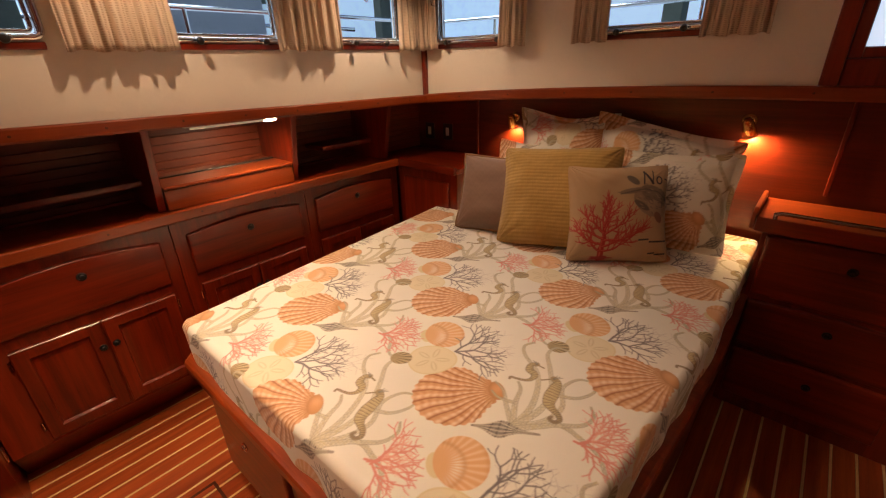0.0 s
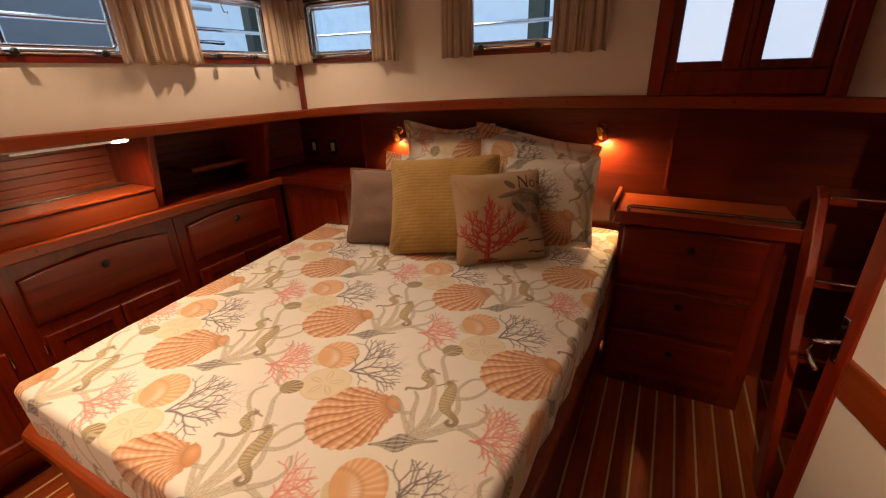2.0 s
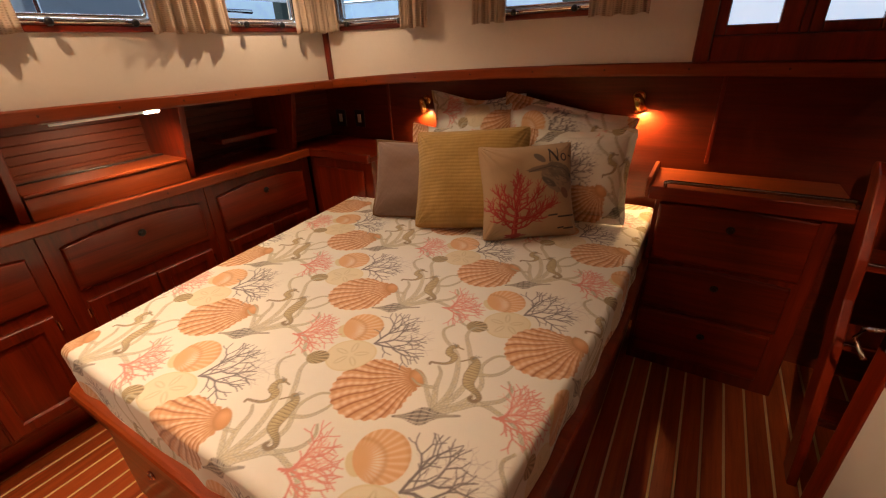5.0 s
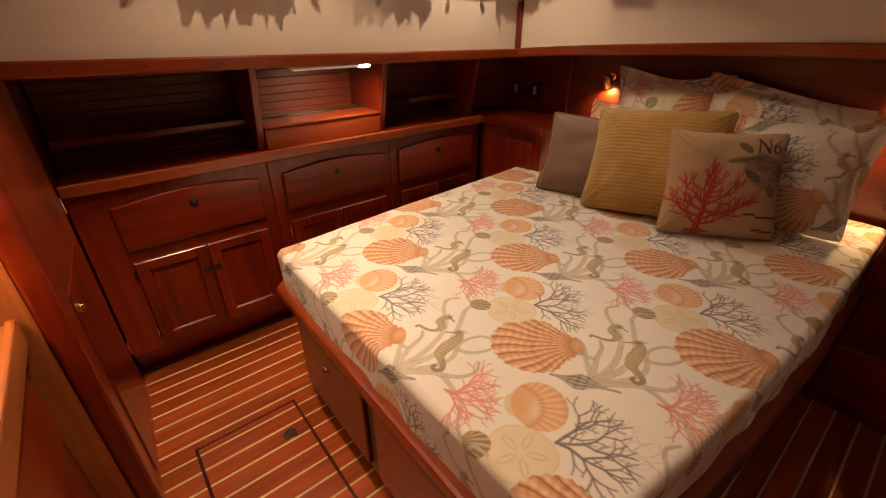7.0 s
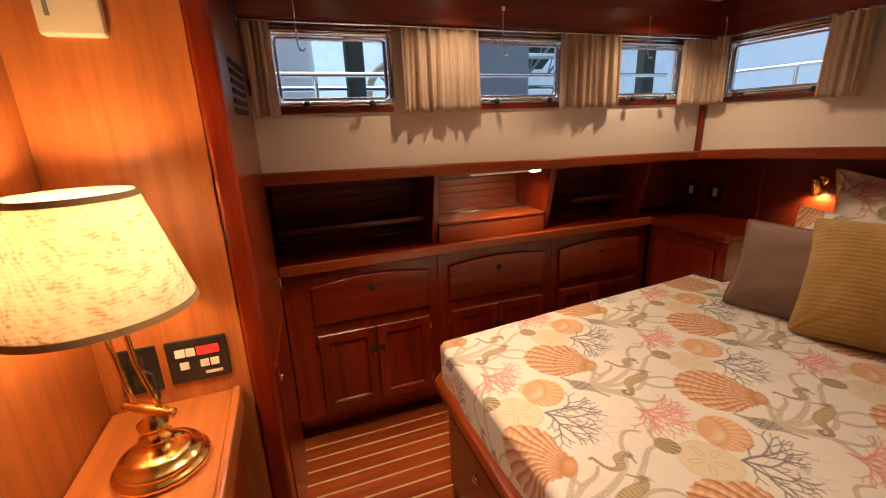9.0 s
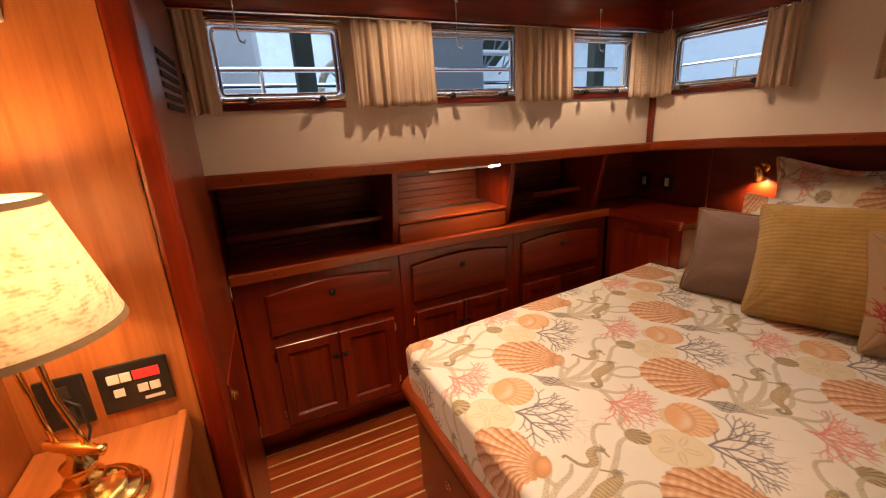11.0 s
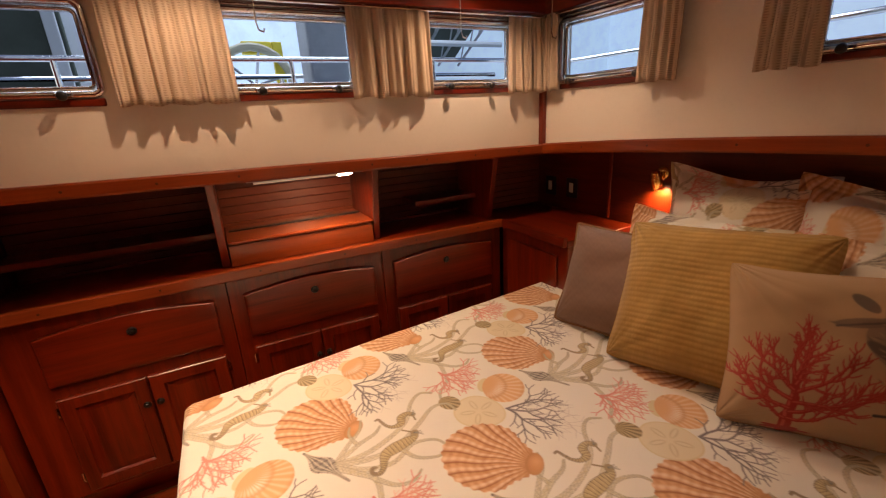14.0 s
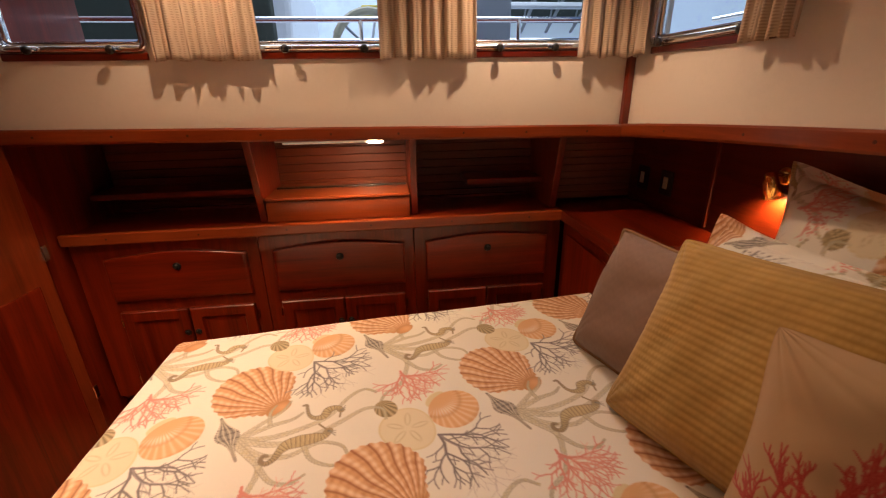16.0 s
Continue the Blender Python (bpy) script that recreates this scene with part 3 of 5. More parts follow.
def shell_motifs(p, ox, oy, seed):
    rng = random.Random(seed)
    at = lambda x, y: (ox + x, oy + y)
    # fronds behind everything
    for pts, w in (([(-.25, -.43), (-.30, -.38), (-.335, -.34), (-.372, -.325)], .013), ([(-.25, -.43), (-.285, -.36), (-.300, -.31), (-.322, -.285)], .015),
                   ([(-.25, -.43), (-.245, -.36), (-.262, -.29), (-.300, -.22), (-.365, -.175), (-.392, -.135), (-.375, -.10)], .016),
                   ([(-.25, -.43), (-.225, -.35), (-.23, -.27), (-.275, -.19), (-.315, -.13), (-.31, -.085), (-.27, -.075)], .017),
                   ([(-.25, -.43), (-.20, -.37), (-.185, -.30), (-.215, -.235), (-.20, -.18), (-.165, -.16)], .015),
                   ([(-.24, -.43), (-.20, -.39), (-.16, -.355), (-.11, -.36), (-.06, -.375), (-.02, -.42), (.02, -.435)], .016),
                   ([(-.16, -.355), (-.12, -.32), (-.11, -.28), (-.13, -.25)], .012), ([(-.22, -.27), (-.17, -.245), (-.145, -.20), (-.15, -.165)], .011),
                   ([(-.285, -.36), (-.33, -.37), (-.36, -.36)], .010)):
        pts = [at(x, y) for x, y in pts]
        frond(p, pts, w * 1.05, rng)
    # large scallop
    c, ang = at(-.085, -.09), math.radians(45)
    def fan(u, v, rad):
        th = np.arctan2(v, 0.118 - u)
        far = np.hypot(0.118 - u, v)
        ribs = (0.5 + 0.5 * np.cos(th * 38 + 0.5 * np.sin(far * 60))) ** 2.5
        rings = 0.5 + 0.5 * np.sin(far * 300 + 2.5 * np.sin(th * 7))
        fleck = wobble(u, v, 420.0, seed)
        base = np.clip(0.55 + 0.30 * rings * np.clip(far / 0.1, 0, 1) + 0.5 * fleck - 0.35 * np.exp(-((far - 0.125) / 0.012) ** 2) - 0.25 * np.exp(-((far - 0.075) / 0.008) ** 2), 0, 1)[..., None]
        out = BROWN * (1 - base) + (ORANGE * 0.75 + PALE * 0.25) * base
        lit = (ribs * (0.45 + 0.40 * rings) * np.clip(far / 0.05, 0, 1))[..., None]
        groove = ((0.5 - 0.5 * np.cos(th * 38 + 0.5 * np.sin(far * 60) - 0.9)) ** 10 * 0.85)[..., None]
        out = out * (1 - groove) + np.array((0.34, 0.12, 0.045)) * groove
        out = out * (1 - lit) + np.array((0.90, 0.72, 0.53)) * lit
        tipped = np.clip((u - 0.07) / 0.03, 0, 1)[..., None] * 0.8
        return out * (1 - tipped) + (ORANGE * 0.8) * tipped
    p.blob((c[0] + 0.062, c[1] + 0.062), (0.044, 0.036), ORANGE * 0.85, 1, ang)
    p.blob(c, (0.116, 0.108), ORANGE, 1, ang, lambda th: 1.0 + 0.02 * np.cos(th * 30) - 0.13 * np.exp(-((np.abs(th) - 0.75) / 0.35) ** 2), fan)
    p.blob((c[0] + 0.082, c[1] + 0.082), (0.022, 0.034), ORANGE, 1, ang, lambda th: 1 - 0.18 * np.cos(th), lambda u, v, rad: (ORANGE * 0.95)[None, None] * (1 - 0.22 * np.clip(rad, 0, 1) ** 3)[..., None] + 0.06 * np.exp(-(u ** 2 + (v - 0.008) ** 2) / 0.0002)[..., None])
    # small scallop
    c, ang = at(.058, -.243), math.radians(48)
    def small(u, v, rad):
        th = np.arctan2(v, u + 0.055)
        far = np.hypot(u + 0.055, v)
        k = ((0.5 + 0.5 * np.cos(th * 34)) ** 2 * np.clip((far - 0.04) / 0.03, 0, 1) * 0.8)[..., None]
        white = (np.exp(-((far - 0.045) / 0.013) ** 2) * np.exp(-((th + 0.35) / 0.75) ** 2) * (0.55 + 0.45 * np.cos(th * 40)))[..., None]
        out = np.array((0.76, 0.46, 0.235)) * (1 - k) + np.array((0.88, 0.66, 0.45)) * k
        dark = (np.exp(-((far - 0.062) / 0.006) ** 2) * 0.5 + np.exp(-((far - 0.115) / 0.006) ** 2) * 0.35)[..., None]
        out = out * (1 - dark) + np.array((0.56, 0.28, 0.11)) * dark
        return out * (1 - white) + np.array((0.86, 0.82, 0.74)) * white
    p.blob((c[0] - 0.040, c[1] - 0.044), (0.02, 0.034), SAND, 1, ang)
    p.blob(c, (0.064, 0.070), PALE, 1, ang, None, small)
    # sand dollar with its star
    c = at(.111, -.365)
    p.blob(c, (0.074, 0.066), SAND, 0.9, 0.7, lambda th: 1 + 0.03 * np.cos(3 * th))
    p.blob(c, (0.070, 0.062), (0.80, 0.735, 0.55), 0.85, 0.7, lambda th: 1 + 0.03 * np.cos(3 * th))
    for k in range(5):
        a = 0.6 + k * 2 * math.pi / 5
        p.blob((c[0] + 0.032 * math.cos(a), c[1] + 0.032 * math.sin(a)), (0.023, 0.009), (0.62, 0.54, 0.34), 0.4, a)
        p.blob((c[0] + 0.032 * math.cos(a), c[1] + 0.032 * math.sin(a)), (0.019, 0.005), (0.80, 0.74, 0.56), 0.8, a)
    # little ridged shell
    c = at(.034, -.418)
    p.blob(c, (0.033, 0.029), OLIVE, 1, 0.6, None, lambda u, v, rad: np.array((0.24, 0.19, 0.10)) + np.array((0.34, 0.29, 0.19)) * (0.5 + 0.5 * np.cos(np.arctan2(v, u + 0.034) * 24))[..., None])
    # corals
    for k in range(3):
        coral(p, at(-.116 + 0.010 * k, -.376), 0.150, math.radians(14 + 34 * k), 0.0066, (0.74, 0.30, 0.25), rng, 0.66, 3, 0.82)
        coral(p, at(-.095 + 0.006 * k, -.352), 0.085, math.radians(2 + 44 * k), 0.0040, (0.82, 0.45, 0.37), rng, 0.70, 3, 0.7)
    coral(p, at(-.10, -.37), 0.11, math.radians(-24), 0.0062, (0.74, 0.30, 0.25), rng, 0.55, 3, 0.82)
    for k in range(3):
        coral(p, at(.142, -.292), 0.185, math.radians(10 + 36 * k), 0.0070, (0.21, 0.195, 0.20), rng, 0.60, 3, 0.8)
    coral(p, at(.146, -.288), 0.20, math.radians(45), 0.0034, (0.40, 0.36, 0.38), rng, 0.60, 4, 0.55)
    # whelk
    c, ang = at(-.262, -.452), 0.5
    along = lambda u, v: (c[0] + u * math.cos(ang) - v * math.sin(ang), c[1] + u * math.sin(ang) + v * math.cos(ang))
    for k in range(24):
        u = -0.075 + 0.15 * k / 23
        half = 0.021 * math.exp(-((u + 0.012) / 0.030) ** 2) + 0.0045 * (1 - abs(u) / 0.08)
        tone = (0.36, 0.34, 0.30) if k % 3 else (0.20, 0.18, 0.16)
        p.stroke([along(u, -half), along(u + 0.010, half)], 0.0068, tone, 0.8)
    for k in range(-3, 4):
        p.stroke([along(u, k * (0.0058 * math.exp(-((u + 0.012) / 0.030) ** 2) + 0.001)) for u in np.linspace(-0.07, 0.07, 14)], 0.0026, (0.70, 0.66, 0.53) if k % 2 else (0.15, 0.14, 0.14), 0.7)
    # two seahorses
    def placed(head, pts):
        ca, sa = math.cos(0.757), math.sin(0.757)
        return [at(head[0] + r * ca - u * sa, head[1] + r * sa + u * ca) for r, u in pts]
    big = placed((-.250, -.214), [(0, 0), (.004, -.018), (-.008, -.036), (-.026, -.062), (-.040, -.088), (-.036, -.112), (-.028, -.130), (-.030, -.148), (-.046, -.152), (-.054, -.140), (-.044, -.134), (-.036, -.002)])
    seahorse(p, big[:-1], [0.0095, 0.010, 0.0150, 0.0180, 0.0150, 0.009, 0.0068, 0.006, 0.005, 0.004, 0.003], big[-1], rng)
    slim = placed((-.318, -.190), [(0, 0), (-.017, -.001), (-.026, -.021), (-.017, -.042), (-.029, -.060), (-.049, -.063), (-.070, -.054), (-.085, -.046), (-.091, -.054), (.016, -.018)])
    seahorse(p, slim[:-1], [0.0075, 0.007, 0.0115, 0.010, 0.006, 0.004, 0.0035, 0.003, 0.0025], slim[-1], rng)


tile = Print((PERIOD, PERIOD), 0.0016, CREAM)
shell_motifs(tile, 0.0, 0.0, 11)
shell_motifs(tile, PERIOD / 2, PERIOD / 2, 12)
PHASE = (0.305, 1.503)


def cloth(name, weave=900.0, rough=0.85, soft=0.0):
    """Woven cloth that takes its colour from the print laid on the mesh."""
    m, nt, p = mat(name)
    col = nt.nodes.new("ShaderNodeVertexColor")
    col.layer_name = "print"
    tc = nt.nodes.new("ShaderNodeTexCoord")
    n = node(nt, "ShaderNodeTexNoise", Scale=7.0, Detail=4.0, Roughness=0.6)
    nt.links.new(tc.outputs["Object"], n.inputs["Vector"])
    w = node(nt, "ShaderNodeTexNoise", Scale=weave, Detail=2.0)
    nt.links.new(tc.outputs["Object"], w.inputs["Vector"])
    mix = nt.nodes.new("ShaderNodeMix")
    mix.data_type, mix.blend_type = "RGBA", "MULTIPLY"
    mix.inputs[0].default_value = 0.10
    nt.links.new(col.outputs[0], mix.inputs[6])
    nt.links.new(w.outputs[1], mix.inputs[7])
    nt.links.new(mix.outputs[2], p.inputs["Base Color"])
    p.inputs["Roughness"].default_value = rough
    p.inputs["Sheen Weight"].default_value = 0.15
    h = node(nt, "ShaderNodeMath"); h.operation = "MULTIPLY_ADD"
    nt.links.new(w.outputs[0], h.inputs[0]); h.inputs[1].default_value = 0.08
    nt.links.new(n.outputs[0], h.inputs[2])
    bump(nt, p, h.outputs[0], 0.35, 0.006)
    return m


def sheet(name, pos, colours, material, parent=None, label=""):
    """A smooth mesh from a grid of places (rows, columns, 3), with the print as a colour layer."""
    r, c = pos.shape[:2]
    k = np.arange(r * c).reshape(r, c)
    faces = np.stack([k[:-1, :-1], k[1:, :-1], k[1:, 1:], k[:-1, 1:]], -1).reshape(-1, 4)
    me = bpy.data.meshes.new(name)
    me.vertices.add(r * c)
    me.vertices.foreach_set("co", pos.reshape(-1).astype(np.float32))
    me.loops.add(faces.size)
    me.loops.foreach_set("vertex_index", faces.reshape(-1).astype(np.int32))
    me.polygons.add(len(faces))
    me.polygons.foreach_set("loop_start", np.arange(0, faces.size, 4, dtype=np.int32))
    me.polygons.foreach_set("use_smooth", np.ones(len(faces), bool))
    me.update(calc_edges=True)
    if colours is not None:
        layer = me.color_attributes.new("print", "FLOAT_COLOR", "POINT")
        layer.data.foreach_set("color", np.concatenate([colours.reshape(-1, 3), np.ones((r * c, 1))], 1).reshape(-1).astype(np.float32))
    me.materials.append(material)
    ob = new(name, me)
    if parent:
        ob.parent = parent
    if label:
        ob["label"] = label
    return ob


# ---- bed ----
TOP, FOOT, HEAD = 0.744, 1.070, 3.12


def left_x(y):
    return -0.780 - 0.088 * (y - 1.08)


def right_x(y):
    return 0.695 - 0.085 * np.clip((2.25 - y) / 1.15, 0, 2) ** 1.3


b = thing("bed_base", (0, 0, 0), "mahogany island bed base with drawers in its foot", "bed")
part("plinth", box((-0.66, 1.12, 0.0), (0.53, 3.06, 0.099)), shade_black, b)
def bed_outline(grow, lower=0.0):
    return [(left_x(FOOT) - grow + 0.05, FOOT - grow), (right_x(FOOT) + grow - 0.05, FOOT - grow), *[(right_x(y) + grow, y) for y in (FOOT - grow + 0.05, 1.35, 1.6, 1.85, 2.1, 2.3, 3.08)], (left_x(3.08) - grow, 3.08), (left_x(FOOT) - grow, FOOT - grow + 0.05)]
part("body", prism(bed_outline(-0.012), "z", 0.10, 0.545, 0.006), wood_x, b)
part("rail", prism(bed_outline(0.030), "z", 0.535, 0.590, 0.014), edge_x, b, "rounded mahogany rail round the mattress")
for x0, x1, kx in ((-0.63, -0.14, -0.40), (-0.075, 0.545, 0.235)):
    d = part("drawer", box((x0, 1.060, 0.16), (x1, 1.0815, 0.50), 0.007), wood_x, b)
    part("knob", knob_mesh((kx, 1.060, 0.405), (0, -1, 0)), chrome, d, "steel push knob")
part("slot", box((-0.125, 1.072, 0.14), (-0.092, 1.0817, 0.52)), black, b, "dark slot between the drawers")

mattress = thing("mattress", (0, 0, 0), "mattress in a cream cover printed with shells and corals", "mattress")
part("core", prism([(left_x(1.12) + 0.04, 1.12), (right_x(1.12) - 0.04, 1.12), (right_x(1.6) - 0.04, 1.6), (right_x(2.2) - 0.04, 2.2), (0.65, 3.08), (left_x(3.08) + 0.04, 3.08)], "z", 0.591, 0.70), plain("mattress_foam", (0.6, 0.56, 0.48), 0.9), mattress)
STEP, R, SKIRT = 0.0024, 0.024, 0.150
us, vs = np.arange(-1.16, 0.90, STEP), np.arange(0.86, 3.10, STEP)
U, V = np.meshgrid(us, vs, indexing="ij")


def fold(over):
    """How far cloth that runs over an edge goes out and down."""
    a = np.clip(over / R, 0, np.pi / 2)
    out = R * np.sin(a)
    down = R * (1 - np.cos(a)) + np.clip(over - R * np.pi / 2, 0, None)
    return out, down


LX, RX = left_x(V) + R, right_x(V) - R
ol, orr, of = np.clip(LX - U, 0, None), np.clip(U - RX, 0, None), np.clip(FOOT + R - V, 0, None)
(lo_, ld), (ro_, rd), (fo_, fd) = fold(ol), fold(orr), fold(of)
X = np.clip(U, LX, RX) - lo_ + ro_
Y = np.maximum(V, FOOT + R) - fo_
drop = np.maximum(np.maximum(ld, rd), fd)
corner = np.minimum(np.maximum(lo_, ro_), fo_) / R
X += 0.012 * corner * np.sign(ol - orr + 1e-9)
Y += 0.012 * corner
Z = TOP - np.minimum(drop, SKIRT) + 0.0034 * wobble(U, V, 9.0, 3) + 0.0018 * wobble(U, V, 30.0, 4)
Z -= 0.003 * np.exp(-((np.minimum(np.minimum(U - LX, RX - U), V - FOOT) - 0.0) / 0.05).clip(0) ** 2)
side = np.clip(drop / SKIRT, 0, 1)
X += (0.004 * side * np.sin(V * 23 + 2 * np.sin(V * 7))) * (ol + orr > 0)
Y += (0.004 * side * np.sin(U * 21 + 2 * np.sin(U * 9))) * (of > 0)
sheet("cover", np.stack([X, Y, Z], -1), tile.at(U - PHASE[0], V - PHASE[1]), cloth("shell_print"), mattress, "cream cover printed with orange shells, pink corals and seahorses")


# ---- pillows ----
def pillow(name, corner, across, up, size, thick, colours, material, label, flange=0.0, n=120, plump=2.2, sag=0.10, seed=1, piping=None, relief=None):
    """A stuffed cushion whose lower left corner, width and height directions are given: pointed corners, hollow sides, seam puckers and creases."""
    e1 = Vector(across).normalized()
    e2 = (Vector(up) - Vector(up).dot(e1) * e1).normalized()
    e3 = e1.cross(e2)
    c = Vector(corner) + e1 * size[0] / 2 + e2 * size[1] / 2
    t = np.sin(np.linspace(-1, 1, n) * np.pi / 2 * 0.82) / np.sin(np.pi / 2 * 0.82)
    A, B = np.meshgrid(t, t, indexing="ij")
    fa, fb = (1 - flange / (size[0] / 2)), (1 - flange / (size[1] / 2))
    a, bb = np.clip(np.abs(A) / fa, 0, 1), np.clip(np.abs(B) / fb, 0, 1)
    puff = ((1 - a**plump).clip(0) * (1 - bb**plump).clip(0)) ** 0.5
    top = 0.5 + 0.5 * B
    bite = 1 - 0.05 * (np.abs(A) * np.abs(B)) ** 7
    pu = A * size[0] / 2 * (1 - sag * (1 - B**2) * np.abs(A) ** 2.5) * bite + 0.008 * wobble(A, B, 3.5, seed + 20) * B
    pv = B * size[1] / 2 * (1 - sag * (0.35 + 0.65 * top) * (1 - A**2) * np.abs(B) ** 2.5) * bite + 0.012 * wobble(A, B, 3.5, seed + 30) * (B > 0) * B
    w = 0.014 * wobble(pu, pv, 16.0, seed) + 0.006 * wobble(pu, pv, 48.0, seed + 50)
    rng = np.random.default_rng(seed)
    crease = np.zeros_like(A)
    for sa in (-1, 1):
        for sb in (-1, 1):
            qa, qb = (sa - A) * sa * size[0] / 2, (sb - B) * sb * size[1] / 2
            far, turn = np.hypot(qa, qb), np.arctan2(qb, qa)
            for _ in range(4):
                at, wide, long = rng.uniform(0.25, 1.3), rng.uniform(0.05, 0.10), rng.uniform(0.06, 0.13)
                crease -= rng.uniform(0.5, 1.0) * np.exp(-((turn - at) / wide) ** 2) * np.exp(-far / long) * np.clip(far / 0.03, 0, 1)
    rim = np.minimum((fa - np.abs(A)).clip(0) * size[0] / 2, (fb - np.abs(B)).clip(0) * size[1] / 2)
    along = np.where(np.abs(A) > np.abs(B), pv, pu)
    pucker = np.sin(along * 150 + 3 * wobble(A, B, 6.0, seed + 3)) * np.exp(-rim / 0.016) * np.clip(rim / 0.004, 0, 1)
    edge = 1 - np.maximum(np.abs(A), np.abs(B)) ** 14
    h = (thick / 2 * puff + w * (0.25 + 0.75 * puff) + 0.012 * crease + 0.0022 * pucker + (0.030 * wobble(pu, pv, 30.0, seed + 9) * (1 - puff) if flange else 0)) * edge + 0.0015
    if relief:
        h += relief(A * size[0] / 2, B * size[1] / 2) * edge
    back = -thick / 2 * puff * edge - 0.0015
    if flange:
        back = np.minimum(back, h - 0.003)
    e = thing(name, (0, 0, 0), label, "pillow", "pillows on the bed")
    E1, E2, E3, C = (np.array(v) for v in (e1, e2, e3, c))
    col = colours(A * size[0] / 2, B * size[1] / 2)
    for nm, hh, flip in (("front", h, False), ("back", back, True)):
        pos = C + pu[..., None] * E1 + pv[..., None] * E2 + hh[..., None] * E3
        if flip:
            pos = pos[::-1]
        sheet(nm, pos, col if not flip else col[::-1], material, e)
    if piping:
        ring = [C + pu[i, j] * E1 + pv[i, j] * E2 for i, j in [(i, 0) for i in range(0, n, 4)] + [(n - 1, j) for j in range(0, n, 4)] + [(i, n - 1) for i in range(n - 1, -1, -4)] + [(0, j) for j in range(n - 1, -1, -4)]]
        part("piping", tube(ring, 0.006, 8, True), piping, e, "brown piped edge", smooth=True)
    return e


sham_cloth = cloth("sham_print")
def shell_at(ox, oy, dim=1.0):
    return lambda x, y: tile.at(x + ox, y + oy) * dim


pillow("sham_pillow", (-0.60, 2.955, 0.812), (1, 0.03, -0.03), (0, 0.12, 1), (0.60, 0.505), 0.17, shell_at(0.07, -0.50), sham_cloth, "shell-printed sham pillow standing against the headboard", 0.045, seed=2, sag=0.17)
pillow("sham_pillow", (-0.19, 2.945, 0.828), (1, 0.03, -0.16), (0, 0.12, 1), (0.705, 0.50), 0.18, shell_at(0.20, -0.36), sham_cloth, "shell-printed sham pillow under the reading lamp", 0.045, seed=3, sag=0.13)
pillow("sham_pillow", (-0.60, 2.68, 0.735), (1, 0.04, 0.0), (-0.02, 0.34, 1), (0.62, 0.44), 0.17, shell_at(0.55, 0.05), sham_cloth, "shell-printed sham pillow behind the cushions", 0.04, seed=4, sag=0.12)
pillow("sham_pillow", (0.045, 2.70, 0.742), (1, 0.13, 0.0), (-0.08, 0.20, 1), (0.57, 0.445), 0.17, shell_at(0.18, -0.295), sham_cloth, "shell-printed sham pillow leaning behind the coral cushion", 0.04, seed=5, sag=0.10)
flat = lambda c: (lambda x, y: np.tile(np.array(c), (*x.shape, 1)) * (1 + 0.10 * wobble(x, y, 300.0, 2))[..., None])
pillow("taupe_cushion", (-0.575, 2.370, 0.744), (0.96, 0.26, 0.02), (-0.06, 0.16, 0.365), (0.40, 0.405), 0.17, flat((0.24, 0.152, 0.112)), cloth("taupe_cloth", 1200), "plain taupe cushion with brown piped edge", sag=0.11, seed=6, plump=2.8, piping=plain("brown_piping", (0.22, 0.12, 0.055), 0.8))


def rib(x, y):
    """Rows of chenille cord, broken into short stitches; from 0 to 1."""
    row = np.floor(y / 0.0165)
    cord = (0.5 + 0.5 * np.cos((y / 0.0165 - row - 0.5) * 2 * np.pi)) ** 0.7
    stitch = 0.5 + 0.5 * np.sin(x * 2 * np.pi / 0.011 + row * 2.4 + 1.5 * np.sin(x * 40 + row))
    return cord * (0.72 + 0.28 * stitch)


def ribbed(x, y):
    k = rib(x, y) * (0.35 + 0.65 * np.clip(0.5 + 1.4 * wobble(x, y, 22.0, 15), 0, 1))
    d = 0.94 + 0.12 * wobble(x, y, 160.0, 5)
    return (np.array((0.42, 0.255, 0.064)) * (1 - k[..., None]) + np.array((0.56, 0.370, 0.118)) * k[..., None]) * d[..., None]


pillow("ribbed_cushion", (-0.285, 2.325, 0.744), (0.94, 0.32, 0.05), (-0.10, 0.22, 0.41), (0.56, 0.485), 0.19, ribbed, cloth("mustard_chenille", 500), "mustard ribbed chenille cushion", n=300, sag=0.07, seed=7, plump=3.2, relief=lambda x, y: 0.0013 * rib(x, y))

# the coral cushion: drawn in metres from its lower left corner
art = Print((0.43, 0.43), 0.0014, (0.47, 0.325, 0.185), wrap=False)
rng = random.Random(5)
RED, GREY, INK = (0.36, 0.024, 0.022), (0.26, 0.20, 0.13), (0.045, 0.035, 0.04)
art.blob((0.335, 0.262), (0.085, 0.062), (0.30, 0.215, 0.14), 0.75, -0.4)
art.blob((0.345, 0.285), (0.070, 0.035), (0.21, 0.155, 0.105), 0.6, -0.5)
art.blob((0.352, 0.232), (0.050, 0.028), (0.36, 0.26, 0.17), 0.7, -0.6)
art.blob((0.360, 0.195), (0.028, 0.016), (0.24, 0.12, 0.08), 0.65, -0.9)
art.blob((0.255, 0.352), (0.030, 0.014), (0.15, 0.115, 0.085), 0.7, -0.75)
art.blob((0.285, 0.245), (0.036, 0.013), (0.14, 0.105, 0.08), 0.7, -0.6)
art.blob((0.250, 0.305), (0.052, 0.012), (0.22, 0.16, 0.11), 0.7, 0.15)
art.stroke([(0.205, 0.292), (0.250, 0.303), (0.30, 0.312), (0.355, 0.300), (0.405, 0.262)], 0.0055, (0.12, 0.09, 0.07), 0.7)
